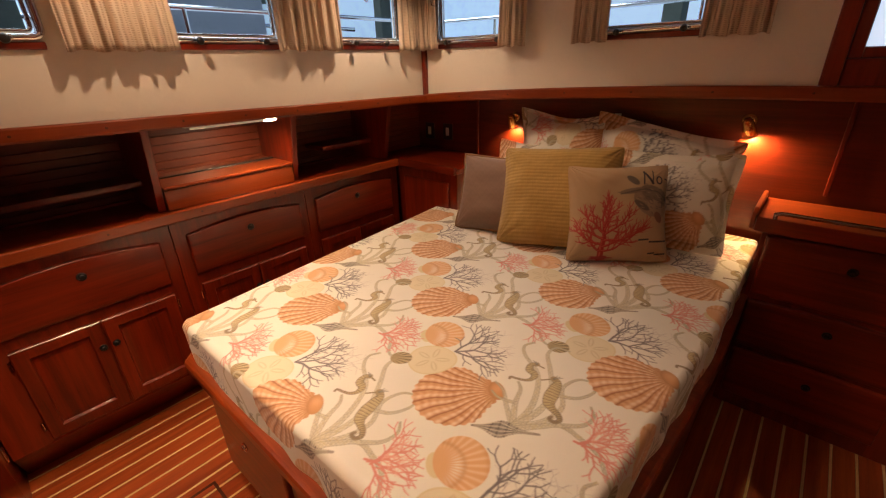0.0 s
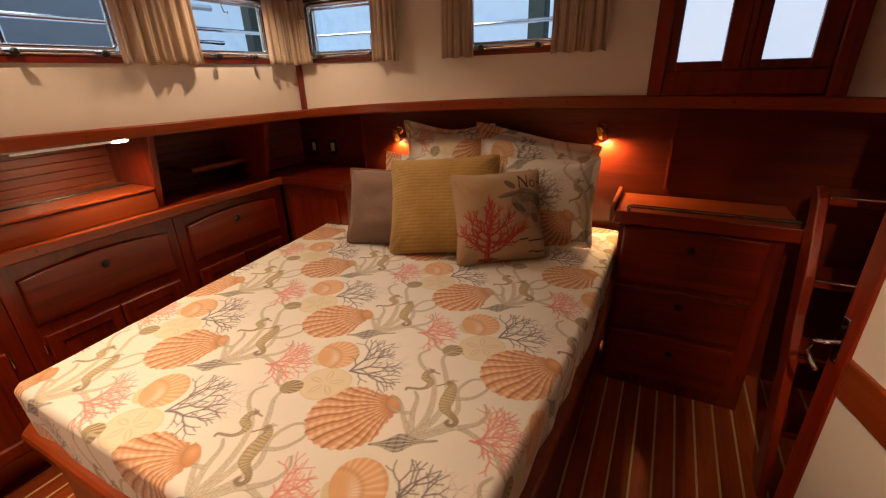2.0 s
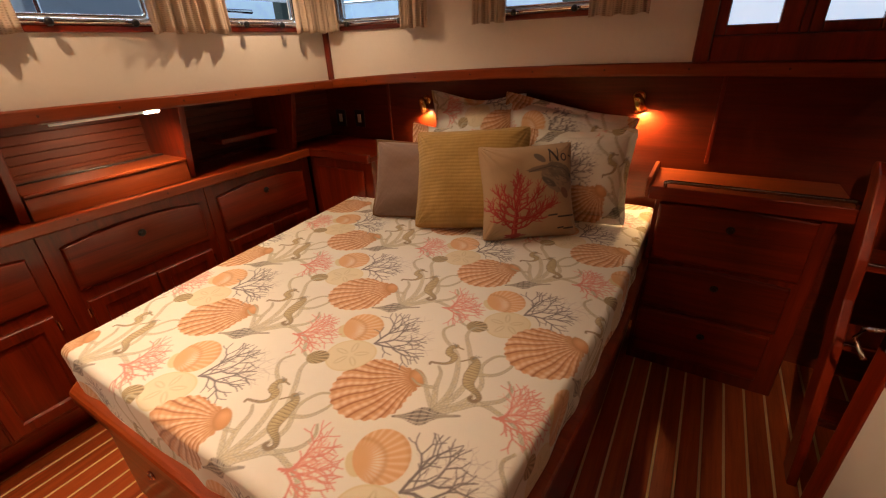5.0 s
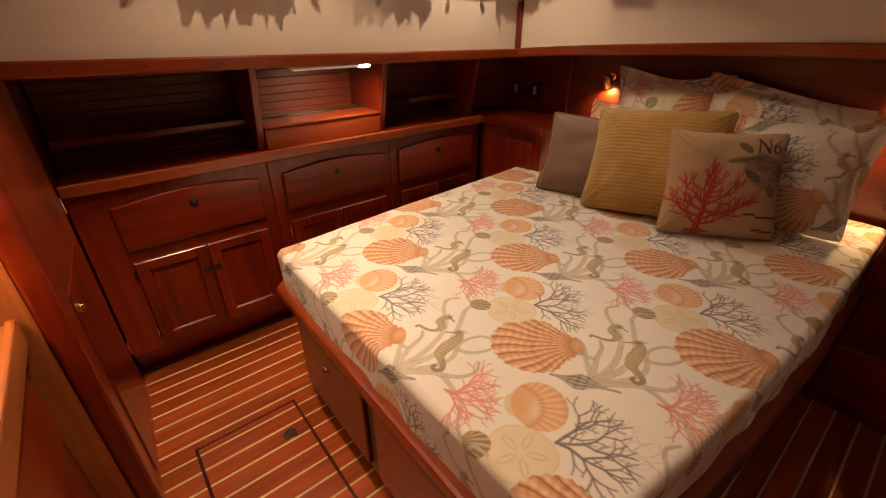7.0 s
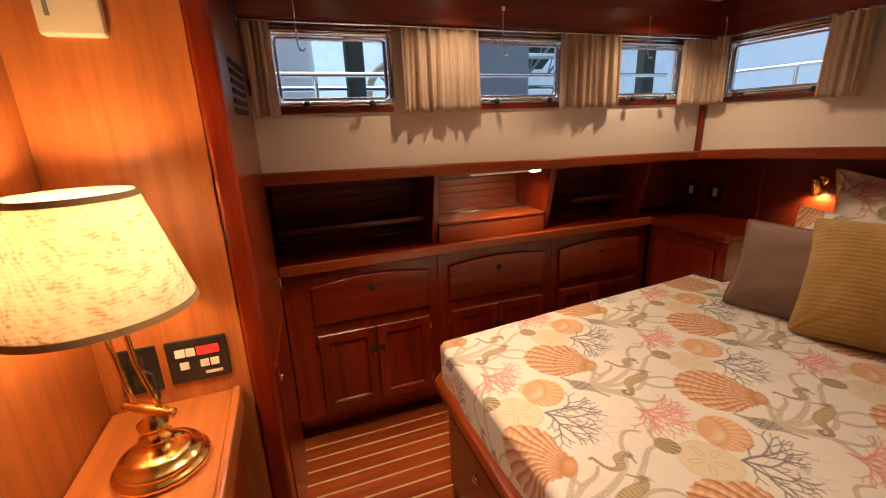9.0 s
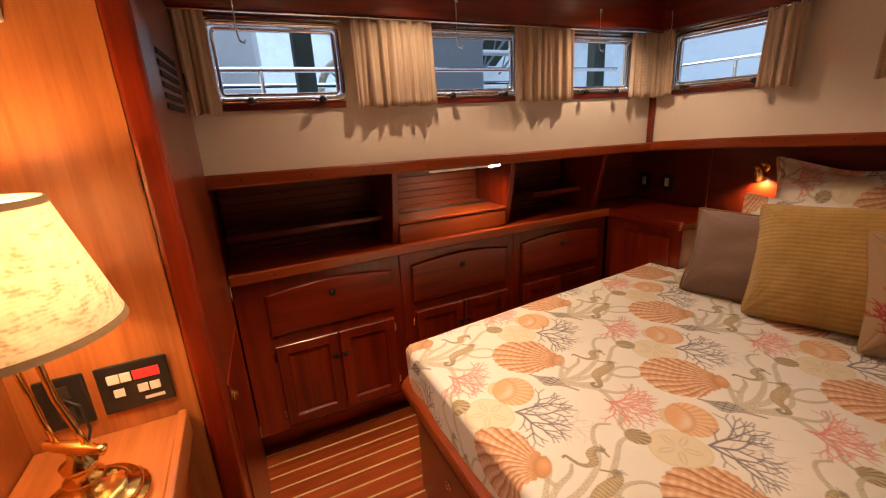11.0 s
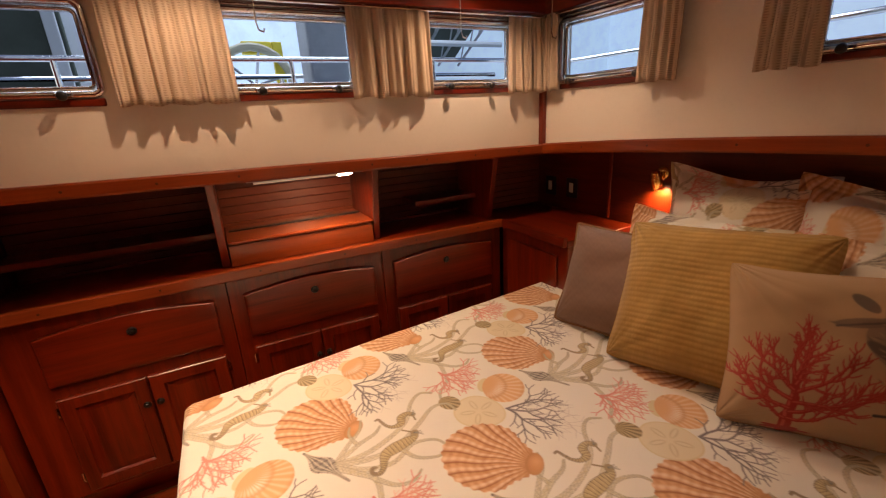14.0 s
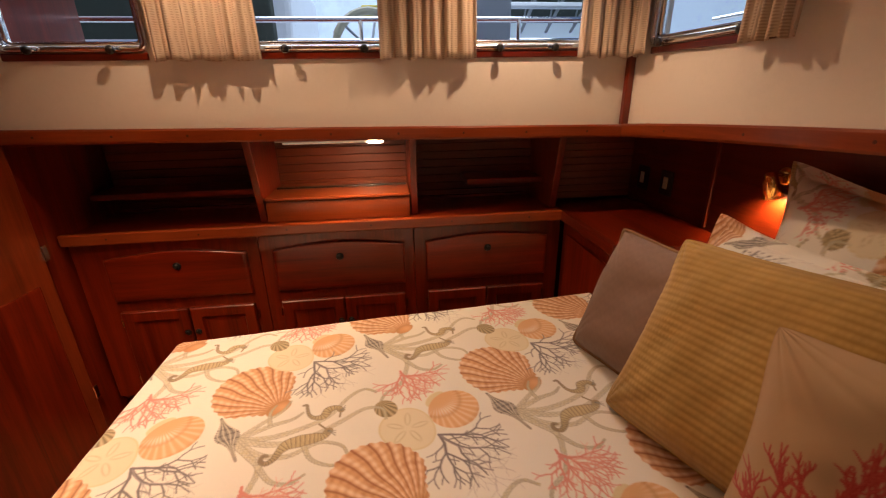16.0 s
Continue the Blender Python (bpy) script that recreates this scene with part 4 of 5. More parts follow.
art.stroke([(0.385, 0.30), (0.372, 0.27), (0.378, 0.235)], 0.004, (0.13, 0.10, 0.08), 0.6)
art.blob((0.395, 0.268), (0.008, 0.008), (0.06, 0.045, 0.04), 0.8)
for k in range(70):
    q = (0.33 + rng.gauss(0, 0.036), 0.268 + rng.gauss(0, 0.028))
    art.blob(q, (0.009, 0.0022), (0.13, 0.10, 0.075) if k % 3 else (0.42, 0.31, 0.20), 0.4, -0.45 + rng.uniform(-0.5, 0.5))
def sea_fan(p, at, angle, length, w, level):
    """A red coral branch that bends upwards and forks into fine tips."""
    pts, q, g = [at], at, angle
    for _ in range(4):
        g += 0.10 * (math.pi / 2 - g) + rng.uniform(-0.28, 0.28)
        q = (q[0] + length / 4 * math.cos(g), q[1] + length / 4 * math.sin(g))
        pts.append(q)
    p.stroke(pts, w, RED, 1, 0.35)
    p.stroke([(x - w * 0.12, y + w * 0.10) for x, y in pts], w * 0.38, (0.56, 0.10, 0.075), 0.7, 0.4)
    if level == 0:
        return
    for s in (-1, 1):
        sea_fan(p, q, g + s * rng.uniform(0.25, 0.6), length * rng.uniform(0.55, 0.78), w * 0.66, level - 1)
    for k in (1, 2, 3):
        if rng.random() < 0.9:
            sea_fan(p, pts[k], angle + rng.choice((-1, 1)) * rng.uniform(0.5, 1.0), length * rng.uniform(0.35, 0.6), w * 0.55, max(level - 2, 0))


art.stroke([(0.142, 0.012), (0.136, 0.06), (0.142, 0.11), (0.140, 0.165)], 0.027, RED, 1, 0.5)
art.stroke([(0.138, 0.02), (0.132, 0.07), (0.138, 0.13)], 0.008, (0.56, 0.10, 0.075), 0.7, 0.5)
art.blob((0.143, 0.016), (0.044, 0.010), RED, 1, 0, lambda th: 1 + 0.22 * np.cos(5 * th))
for base, ang, reach, w in (((0.136, 0.050), 178, 0.062, 0.0085), ((0.139, 0.052), -6, 0.074, 0.009), ((0.139, 0.070), 4, 0.085, 0.010), ((0.137, 0.080), 172, 0.072, 0.010), ((0.141, 0.098), 12, 0.082, 0.010), ((0.138, 0.104), 158, 0.068, 0.010),
                            ((0.140, 0.122), 24, 0.072, 0.010), ((0.140, 0.128), 142, 0.062, 0.010), ((0.142, 0.142), 50, 0.058, 0.010), ((0.140, 0.155), 118, 0.058, 0.009), ((0.141, 0.165), 76, 0.052, 0.009)):
    sea_fan(art, base, math.radians(ang), reach, w * 1.12, 3)
# lettering: "No" and a cut-off mark, and two script words that cannot be read as slanted bars
art.stroke([(0.297, 0.333), (0.302, 0.392)], 0.006, INK)
art.stroke([(0.301, 0.390), (0.337, 0.336)], 0.010, INK)
art.stroke([(0.336, 0.334), (0.341, 0.396)], 0.005, INK)
ring = [(0.366 + 0.012 * math.cos(a), 0.350 + 0.016 * math.sin(a)) for a in np.linspace(0, 2 * math.pi, 15)]
art.stroke(ring, 0.006, INK)
art.stroke([(0.398, 0.356), (0.420, 0.354)], 0.007, INK)
for x0, x1, y0 in ((0.285, 0.322, 0.100), (0.330, 0.415, 0.092), (0.330, 0.352, 0.040), (0.358, 0.405, 0.036)):
    art.stroke([(x0, y0), (x1, y0 + 0.003)], 0.008, INK, 0.6)
pillow("coral_cushion", (0.082, 2.325, 0.746), (0.352, 0.262, 0.0), (-0.09, 0.12, 0.39), (0.44, 0.425), 0.17, lambda x, y: art.at((x + 0.22) * 0.43 / 0.44, (y + 0.2125) * 0.43 / 0.425), cloth("burlap", 700), "natural linen cushion printed with red coral and a grey fish", n=260, sag=0.10, seed=8, plump=2.8)

edge_z = wood("locker_wood", (0.10, 0.014, 0.003), (0.25, 0.042, 0.009), "z", 0.28, 0.5)

# ---- windows ----
glass, gnt, gp = mat("window_glass")
gp.inputs["Base Color"].default_value = (0.9, 0.96, 1, 1)
gp.inputs["Transmission Weight"].default_value, gp.inputs["Roughness"].default_value, gp.inputs["IOR"].default_value = 1.0, 0.0, 1.05
curtain_cloth, cnt, cp = mat("curtain_linen")
ctc = cnt.nodes.new("ShaderNodeTexCoord")
waves = []
for axis, fine, bend in (("X", 21.0, 3.0), ("Z", 44.0, 1.6)):
    wv = node(cnt, "ShaderNodeTexWave", Scale=fine, Distortion=bend, Detail=2.0)
    wv.bands_direction = axis
    cnt.links.new(ctc.outputs["Object"], wv.inputs["Vector"])
    waves.append(wv)
mul = node(cnt, "ShaderNodeMath"); mul.operation = "MULTIPLY"
cnt.links.new(waves[0].outputs[1], mul.inputs[0]); cnt.links.new(waves[1].outputs[1], mul.inputs[1])
ccol = ramp(cnt, mul.outputs[0], [(0.12, (0.70, 0.58, 0.45)), (0.70, (0.53, 0.41, 0.30))])
cnt.links.new(ccol, cp.inputs["Base Color"])
cp.inputs["Roughness"].default_value = 0.9
ctr = cnt.nodes.new("ShaderNodeBsdfTranslucent")
cnt.links.new(ccol, ctr.inputs[0])
cmx = node(cnt, "ShaderNodeMixShader", Fac=0.28)
cnt.links.new(cp.outputs[0], cmx.inputs[1]); cnt.links.new(ctr.outputs[0], cmx.inputs[2])
cnt.links.new(cmx.outputs[0], cnt.nodes["Material Output"].inputs[0])
bump(cnt, cp, mul.outputs[0], 0.3, 0.001)


def rounded(w, h, r, n=6):
    pts = []
    for cx, cy, a0 in ((w / 2 - r, h / 2 - r, 0), (-w / 2 + r, h / 2 - r, 90), (-w / 2 + r, -h / 2 + r, 180), (w / 2 - r, -h / 2 + r, 270)):
        for k in range(n + 1):
            a = radians(a0 + 90 * k / n)
            pts.append((cx + r * math.cos(a), cy + r * math.sin(a)))
    return pts


def ring_frame(w, h, r, wide, profile):
    """A rounded frame: profile pairs of (inset, height) run across its width. Lies in x, z and faces -y."""
    bm = bmesh.new()
    rings = [[bm.verts.new((x, -up, z)) for x, z in rounded(w - 2 * d, h - 2 * d, max(r - d, 0.004))] for d, up in profile]
    for a, c in zip(rings, rings[1:] + rings[:1]):
        for i in range(len(a)):
            j = (i + 1) % len(a)
            bm.faces.new((a[i], a[j], c[j], c[i]))
    bmesh.ops.recalc_face_normals(bm, faces=bm.faces[:])
    return bm


def cabin_window(number, m, w, h, catches):
    e = thing("window_%d" % number, (0, 0, 0), "polished steel framed cabin window with black catches", "window", "cabin windows", "structure")
    e.matrix_world = m
    part("window_frame", ring_frame(w, h, 0.035, 0.02, [(0.0, 0.0), (0.002, 0.014), (0.010, 0.020), (0.020, 0.014), (0.022, -0.02), (0.0, -0.03)]), chrome, e, smooth=True)
    part("inner_frame", ring_frame(w - 0.046, h - 0.046, 0.022, 0.012, [(0.0, -0.018), (0.003, -0.002), (0.010, 0.0), (0.013, -0.02), (0.0, -0.024)]), chrome, e, smooth=True)
    pane = part("pane", box((-w / 2 + 0.03, 0.022, -h / 2 + 0.03), (w / 2 - 0.03, 0.026, h / 2 - 0.03)), glass, e)
    pane.visible_shadow = False
    part("window_sill", box((-w / 2 + 0.01, -0.010, -h / 2 - 0.024), (w / 2 - 0.01, -0.0005, -h / 2 - 0.0005), 0.004), wood_x, e, "thin mahogany sill strip")
    part("head_strip", box((-w / 2, -0.012, h / 2 + 0.001), (w / 2, -0.0005, h / 2 + 0.026), 0.004), chrome, e)
    for cx in catches:
        c = part("catch", merge(box((cx - 0.022, -0.026, -h / 2 + 0.002), (cx + 0.022, -0.018, -h / 2 + 0.016), 0.003), lathe([(0.006, 0), (0.006, 0.012)], Matrix.Translation((cx, -0.024, -h / 2 + 0.006)) @ turn_to((0, -1, 0)), 10)), chrome, e, smooth=False)
        part("catch_knob", lathe([(0.004, 0), (0.012, 0.003), (0.014, 0.010), (0.011, 0.017), (0.004, 0.019)], Matrix.Translation((cx, -0.034, -h / 2 + 0.006)) @ turn_to((0, -1, 0)), 14), black, c, "black round catch knob", smooth=True)
    return e


ZC, ZH = (1.655 + 1.915) / 2, 0.272
num = 0
for (a, b_), cs in zip(WIN_A, ((0.70, 0.945), (1.49, 1.755), (2.235, 2.44))):
    num += 1
    mid = (a + b_) / 2
    cabin_window(num, pose(WALL_X + 0.0015, mid, ZC, 0, 0, 90), b_ - a + 0.03, ZH, [y - mid for y in cs])
for (a, b_), cs in zip(WIN_B, ((-0.93, -0.60), (0.005, 0.27))):
    num += 1
    mid = (a + b_) / 2
    slope = math.degrees(math.atan2(upper_y(b_) - upper_y(a), b_ - a))
    cabin_window(num, pose(mid, upper_y(mid) - 0.0035, ZC, 0, 0, slope), b_ - a + 0.03, ZH, [x - mid for x in cs])


def curtain(m, w, h, folds, seed, flare=1.0):
    """A short pleated curtain hanging from its rod; hangs in x, z and faces -y."""
    n, rows = 16 * folds, 14
    rng = np.random.default_rng(seed)
    u = np.linspace(-1, 1, n)
    ph = np.cumsum(rng.uniform(0.6, 1.4, n)); ph = ph / ph[-1] * folds * 2 * np.pi
    pos = np.zeros((n, rows, 3))
    for j, s in enumerate(np.linspace(0, 1, rows)):
        amp = 0.010 + 0.005 * s
        pos[:, j, 0] = u * w / 2 * (1 + (flare - 1) * s) + 0.006 * s * np.sin(ph * 0.5 + seed)
        pos[:, j, 1] = -amp * (np.sin(ph + 0.5 * s * np.sin(ph * 0.37 + seed)) * 0.75 + 0.35 * np.sin(2.3 * ph + seed)) - 0.006 * s
        pos[:, j, 2] = -s * h - 0.004 * s * np.sin(ph * 0.6 + 1)
    e = thing("curtain", (0, 0, 0), "short gathered beige linen curtain", "curtain", "cabin curtains")
    e.matrix_world = m
    front = sheet("cloth", pos, None, curtain_cloth, e)
    sol = front.modifiers.new("thickness", "SOLIDIFY")
    sol.thickness = 0.0022
    return e


for k, (a, b_, f) in enumerate(((0.515, 0.600, 2), (1.075, 1.405, 6), (1.81, 2.145, 6), (2.535, 2.735, 4))):
    curtain(pose(WALL_X + 0.042, (a + b_) / 2, VAL_Z + 0.005, 0, 0, 90), b_ - a, 0.325 if k else 0.33, f, k + 1, 1.02)
for k, (a, b_, f) in enumerate(((-1.075, -0.985, 3), (-0.575, -0.425, 4), (-0.185, -0.030, 4), (0.335, 0.560, 5), (1.42, 1.55, 4))):
    mid = (a + b_) / 2
    curtain(pose(mid, upper_y(mid) - 0.052, VAL_Z + 0.005, 0, 0, 0), b_ - a, 0.325, f, k + 11, 1.06)
tagged(part("curtain_rod", tube([(WALL_X + 0.052, 0.505, VAL_Z - 0.006), (WALL_X + 0.052, 2.74, VAL_Z - 0.006)], 0.005), chrome), "thin steel curtain rod under the valance", "rod")
tagged(part("curtain_rod", tube([(x, upper_y(x) - 0.052, VAL_Z - 0.006) for x in spread(-1.07, 0.72, 8)], 0.005), chrome), "thin steel curtain rod under the stern valance", "rod")
for x, y in ((-1.04, 0.69), (-1.04, 1.50), (-1.04, 2.27), (-0.98, 2.69)):
    st = thing("window_stay", (0, 0, 0), "thin steel stay hanging from the valance", "window stay", "window stays")
    part("rod", tube([(x, y, 2.0), (x, y, 1.86), (x + 0.004, y + 0.004, 1.838)], 0.0025, 8), chrome, st)
    part("hook", tube([(x + 0.004, y + 0.004, 1.838), (x + 0.008, y + 0.018, 1.832), (x + 0.006, y + 0.022, 1.842)], 0.003, 8), chrome, st)
    part("mount", box((x - 0.006, y - 0.008, 1.995), (x + 0.004, y + 0.008, 2.015), 0.002), chrome, st)

# ---- stern doors ----
sd = thing("stern_doors", (0, 0, 0), "dark mahogany double doors with frosted panes", "door")
DY = 2.838
part("frame", merge(box((0.737, DY - 0.03, trim_z(0.77) + 0.001), (0.79, DY + 0.05, 2.099), 0.005), box((1.315, DY - 0.03, trim_z(1.34) + 0.001), (1.373, DY + 0.05, 2.099), 0.005), box((0.791, DY - 0.015, 1.443), (1.314, DY + 0.05, 1.530), 0.005)), wood_z, sd)
part("backing", box((0.74, DY + 0.052, 1.42), (1.37, DY + 0.06, 2.098)), shade_black, sd)
# pane emission stands in for daylight, since the backing lets none through
frost, fnt, fp = mat("frosted_pane_glow")
fp.inputs["Base Color"].default_value = (0.75, 0.85, 0.95, 1)
fp.inputs["Roughness"].default_value = 0.6
fp.inputs["Emission Color"].default_value = (0.62, 0.80, 1.0, 1)
fp.inputs["Emission Strength"].default_value = 0.85
part("mullion", box((1.044, DY - 0.016, 1.5305), (1.068, DY + 0.03, 2.09), 0.004), wood_z, sd)
for x0, x1 in ((0.792, 1.043), (1.069, 1.313)):
    leaf = part("door_leaf", merge(box((x0, DY - 0.01, 1.532), (x0 + 0.036, DY + 0.03, 2.09), 0.004), box((x1 - 0.062, DY - 0.01, 1.532), (x1, DY + 0.03, 2.09), 0.004), box((x0 + 0.0362, DY - 0.009, 1.532), (x1 - 0.0622, DY + 0.03, 1.565), 0.004), box((x0 + 0.0362, DY - 0.009, 2.03), (x1 - 0.0622, DY + 0.03, 2.09), 0.004)), wood_z, sd)
    part("pane", box((x0 + 0.037, DY + 0.004, 1.566), (x1 - 0.063, DY + 0.010, 2.029)), frost, leaf, "frosted glass pane, self-lit for daylight")

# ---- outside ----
# backdrop walls emit pale blue in place of daylight falling on them
shed = plain("shed_wall_glow", (0.5, 0.6, 0.68), 0.8, 0, 0.2, 2, 0)
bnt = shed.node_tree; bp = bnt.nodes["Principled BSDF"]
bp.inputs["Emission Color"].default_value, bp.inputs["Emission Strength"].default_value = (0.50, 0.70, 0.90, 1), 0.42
tagged(part("backdrop_side", box((-9.1, -14, -4), (-9.0, 14, 8)), shed), "pale blue boat shed wall, self-lit for daylight", "backdrop", kind="structure")
tagged(part("backdrop_stern", box((-9, 12.0, -4), (12, 12.1, 8)), shed), "pale blue boat shed wall behind the stern, self-lit for daylight", "backdrop", kind="structure")
post_dark = plain("shed_post", (0.06, 0.075, 0.06), 0.8, 0, 0.2, 6, 0.1)
hull_white = plain("boat_gelcoat", (0.62, 0.66, 0.70), 0.3, 0, 0.04, 4, 0)
hp = hull_white.node_tree.nodes["Principled BSDF"]
daylight = lamp("shed_daylight", "AREA", look((-5.0, 2.0, 6.0), (-4.0, 2.0, 0)), 420, (0.75, 0.88, 1.0), 6.0)
for x, y in ((-4.2, 0.25), (-0.9, 7.0), (1.6, 7.4)):
    tagged(part("shed_post", box((x - 0.11, y - 0.13, -2), (x + 0.11, y + 0.13, 6), 0.01), post_dark), "dark timber shed post outside the windows", "post", "shed posts")
for x, y in ((-2.42, 1.12), (-2.45, 3.66)):
    tagged(part("dock_post", box((x - 0.05, y - 0.06, -2), (x + 0.05, y + 0.06, 4), 0.01), post_dark), "slim dark dock post beside the side deck", "post", "dock posts")
for z, r in ((1.66, 0.011), (1.84, 0.013)):
    tagged(part("deck_rail", tube([(-1.78, 0.0, z), (-1.77, 1.5, z), (-1.74, 3.15, z)], r), chrome), "polished steel deck rail beside the windows", "rail", "deck rails")
    tagged(part("deck_rail", tube([(-1.74, 3.55, z), (-0.6, 3.68, z), (1.6, 3.72, z)], r), chrome), "polished steel stern rail behind the windows", "rail", "deck rails")
for x, y in ((-1.775, 0.80), (-1.765, 1.72), (-1.75, 2.50), (-1.2, 3.62), (-0.72, 3.67), (0.12, 3.70), (0.62, 3.71)):
    tagged(part("stanchion", tube([(x, y, 1.42), (x, y, 1.845)], 0.011), chrome), "polished steel rail stanchion on the deck", "stanchion", "deck stanchions")
tagged(part("deck", box((-2.3, -0.5, 1.37), (-1.75, 4.3, 1.41)), hull_white), "white side deck outside the windows", "deck", kind="structure")
tagged(part("stern_deck", box((-1.74, 3.27, 1.37), (2.2, 4.3, 1.41)), hull_white), "white stern deck outside the windows", "deck", kind="structure")
nb = thing("moored_boat", (0, 0, 0), "white motor boat moored alongside with dark windows", "boat")
part("hull", prism([(-6.4, -0.3), (-3.6, -0.3), (-3.2, 1.55), (-6.6, 1.55)], "y", -3.0, 4.2, 0.05), hull_white, nb)
part("cabin", prism([(-6.0, 1.56), (-3.8, 1.56), (-4.1, 2.6), (-5.8, 2.6)], "y", -2.0, 1.0, 0.05), hull_white, nb)
part("cabin_window", prism([(-3.83, 1.75), (-3.78, 1.75), (-3.98, 2.3), (-4.03, 2.3)], "y", -1.6, 0.35), post_dark, nb, "dark tinted window")
part("rail", tube([(-3.3, -2.8, 1.9), (-3.3, 4.0, 1.9)], 0.02), chrome, nb)
for y in (1.2, 1.9, 2.6, 3.3):
    part("stanchion", tube([(-3.3, y, 1.55), (-3.3, y, 1.9)], 0.016), chrome, nb)

grey_block = plain("concrete", (0.34, 0.37, 0.40), 0.8, 0, 0.15, 5, 0.1)
yellow = plain("yellow_paint", (0.75, 0.62, 0.06), 0.5, 0, 0.1, 8, 0.05)
tagged(part("concrete_pier", box((-3.30, 2.07, -2), (-2.95, 2.80, 3.2), 0.02), grey_block), "grey concrete pier outside the windows", "pier")
wh = thing("hose_reel", (0, 0, 0), "pale hose reel on a yellow stand in the shed", "hose reel")
part("hose", tube([(-3.5, 1.72 + 0.30 * math.cos(a), 1.85 + 0.30 * math.sin(a)) for a in spread(0, 2 * math.pi, 28)[:-1]], 0.035, 10, True), plain("hose_rubber", (0.50, 0.48, 0.36), 0.6, 0, 0.1, 10, 0.1), wh)
for a in (0.3, 1.35, 2.4):
    part("spoke", tube([(-3.5, 1.72 - 0.28 * math.cos(a), 1.85 - 0.28 * math.sin(a)), (-3.5, 1.72 + 0.28 * math.cos(a), 1.85 + 0.28 * math.sin(a))], 0.012), chrome, wh)
part("stand", merge(box((-3.62, 1.90, 0.2), (-3.54, 1.98, 2.2), 0.01), box((-3.62, 1.66, 2.10), (-3.541, 1.899, 2.2), 0.01)), yellow, wh, "yellow painted stand")
rf = thing("shed_roof", (0, 0, 0), "dark boat shed roof on grey steel trusses", "roof")
part("sheeting", prism([(-8.6, 2.75), (-6.9, 3.7), (-6.9, 3.8), (-8.6, 2.85)], "y", 3.3, 6.6), post_dark, rf)
part("gable", box((-8.7, 3.3, 2.80), (-8.62, 6.6, 5.5)), post_dark, rf)
for k in range(7):
    y = 3.5 + 0.5 * k
    tr = part("truss", tube([(-8.3, y, 2.55), (-6.8, y, 3.35)], 0.03, 6), grey_block, rf, "grey steel truss")
    for j in range(4):
        x = -8.2 + 0.38 * j
        part("web", tube([(x, y, 2.60 + 0.205 * j), (x + 0.19, y, 2.98 + 0.205 * j)], 0.016, 6), grey_block, tr)
part("beam", tube([(-6.8, 3.3, 2.75), (-6.8, 6.6, 2.75)], 0.05, 8), hull_white, rf, "pale steel beam")
dc = thing("dark_cabin", (0, 0, 0), "dark deckhouse window of the next boat", "boat")
part("glazing", box((-3.45, -1.0, 1.551), (-3.40, 0.56, 2.5), 0.01), post_dark, dc)
part("mullion", box((-3.398, 0.47, 1.551), (-3.36, 0.54, 2.5), 0.006), hull_white, dc)

# ---- nightstand ----
n = thing("nightstand", (0, 0, 0), "mahogany bedside chest with three drawers", "nightstand")
part("body", box((0.705, 2.815, 0.0), (1.335, 3.10, 0.925), 0.004, 1), wood_z, n)
part("top", box((0.678, 2.785, 0.926), (1.37, 3.13, 0.948), 0.005), edge_x, n)
part("fiddle", prism([(2.775, 0.90), (2.775, 0.968), (2.80, 0.985), (3.10, 0.985), (3.12, 0.965), (3.12, 0.90)], "x", 0.660, 0.677, 0.004), edge_y, n, "raised side edge of the top")
part("front_edge", box((0.678, 2.770, 0.895), (1.37, 2.784, 0.955), 0.004), wood_x, n)
part("bar", tube([(0.735, 2.778, 0.956), (0.735, 2.762, 0.978), (0.750, 2.758, 0.985), (1.345, 2.758, 0.985), (1.36, 2.762, 0.978), (1.36, 2.778, 0.956)], 0.008), plain("dark_steel", (0.25, 0.25, 0.26), 0.2, 1, 0.05, 20, 0), n, "dark steel grab bar along the top")
for z0, z1, kz, x1 in ((0.605, 0.875, 0.795, 1.285), (0.345, 0.575, 0.510, 1.27), (0.075, 0.320, 0.243, 1.26)):
    bm = raised_front([(-x1, z0), (-0.725, z0), (-0.725, z1), (-1.0, z1 + 0.012), (-x1, z1)], 0.0, 0.018)
    for v in bm.verts:
        v.co = Vector((-v.co.y, 2.8145 - v.co.x, v.co.z))
    d = part("drawer", bm, wood_x, n)
    part("knob", knob_mesh((1.008, 2.797, kz), (0, -1, 0)), black, d, "black push knob")

# ---- boarding ladder ----
ld = thing("boarding_ladder", (0, 0, 0), "mahogany cabin ladder with steel-edged steps", "ladder")
pts = [(2.33, 0.0), (2.43, 0.0), (2.47, 0.18), (2.52, 0.30), (2.55, 0.45), (2.62, 0.60), (2.66, 0.72), (2.72, 0.88), (2.76, 1.03), (2.80, 1.10), (2.79, 1.125), (2.75, 1.13), (2.70, 1.10), (2.64, 0.98), (2.58, 0.84), (2.55, 0.70), (2.48, 0.55), (2.44, 0.40), (2.41, 0.28), (2.36, 0.14)]
for x in (1.372, 1.750):
    part("stringer", prism(pts, "x", x - 0.016, x + 0.016, 0.006), wood_z, ld)
for y0, z in ((2.42, 0.27), (2.53, 0.54), (2.63, 0.81), (2.70, 1.105)):
    st = part("step", box((1.389, y0, z - 0.03), (1.733, y0 + 0.16, z), 0.005), wood_x, ld)
    part("nosing", box((1.390, y0 - 0.004, z - 0.006), (1.726, y0 + 0.012, z + 0.002), 0.002), chrome, st, "steel step edge")

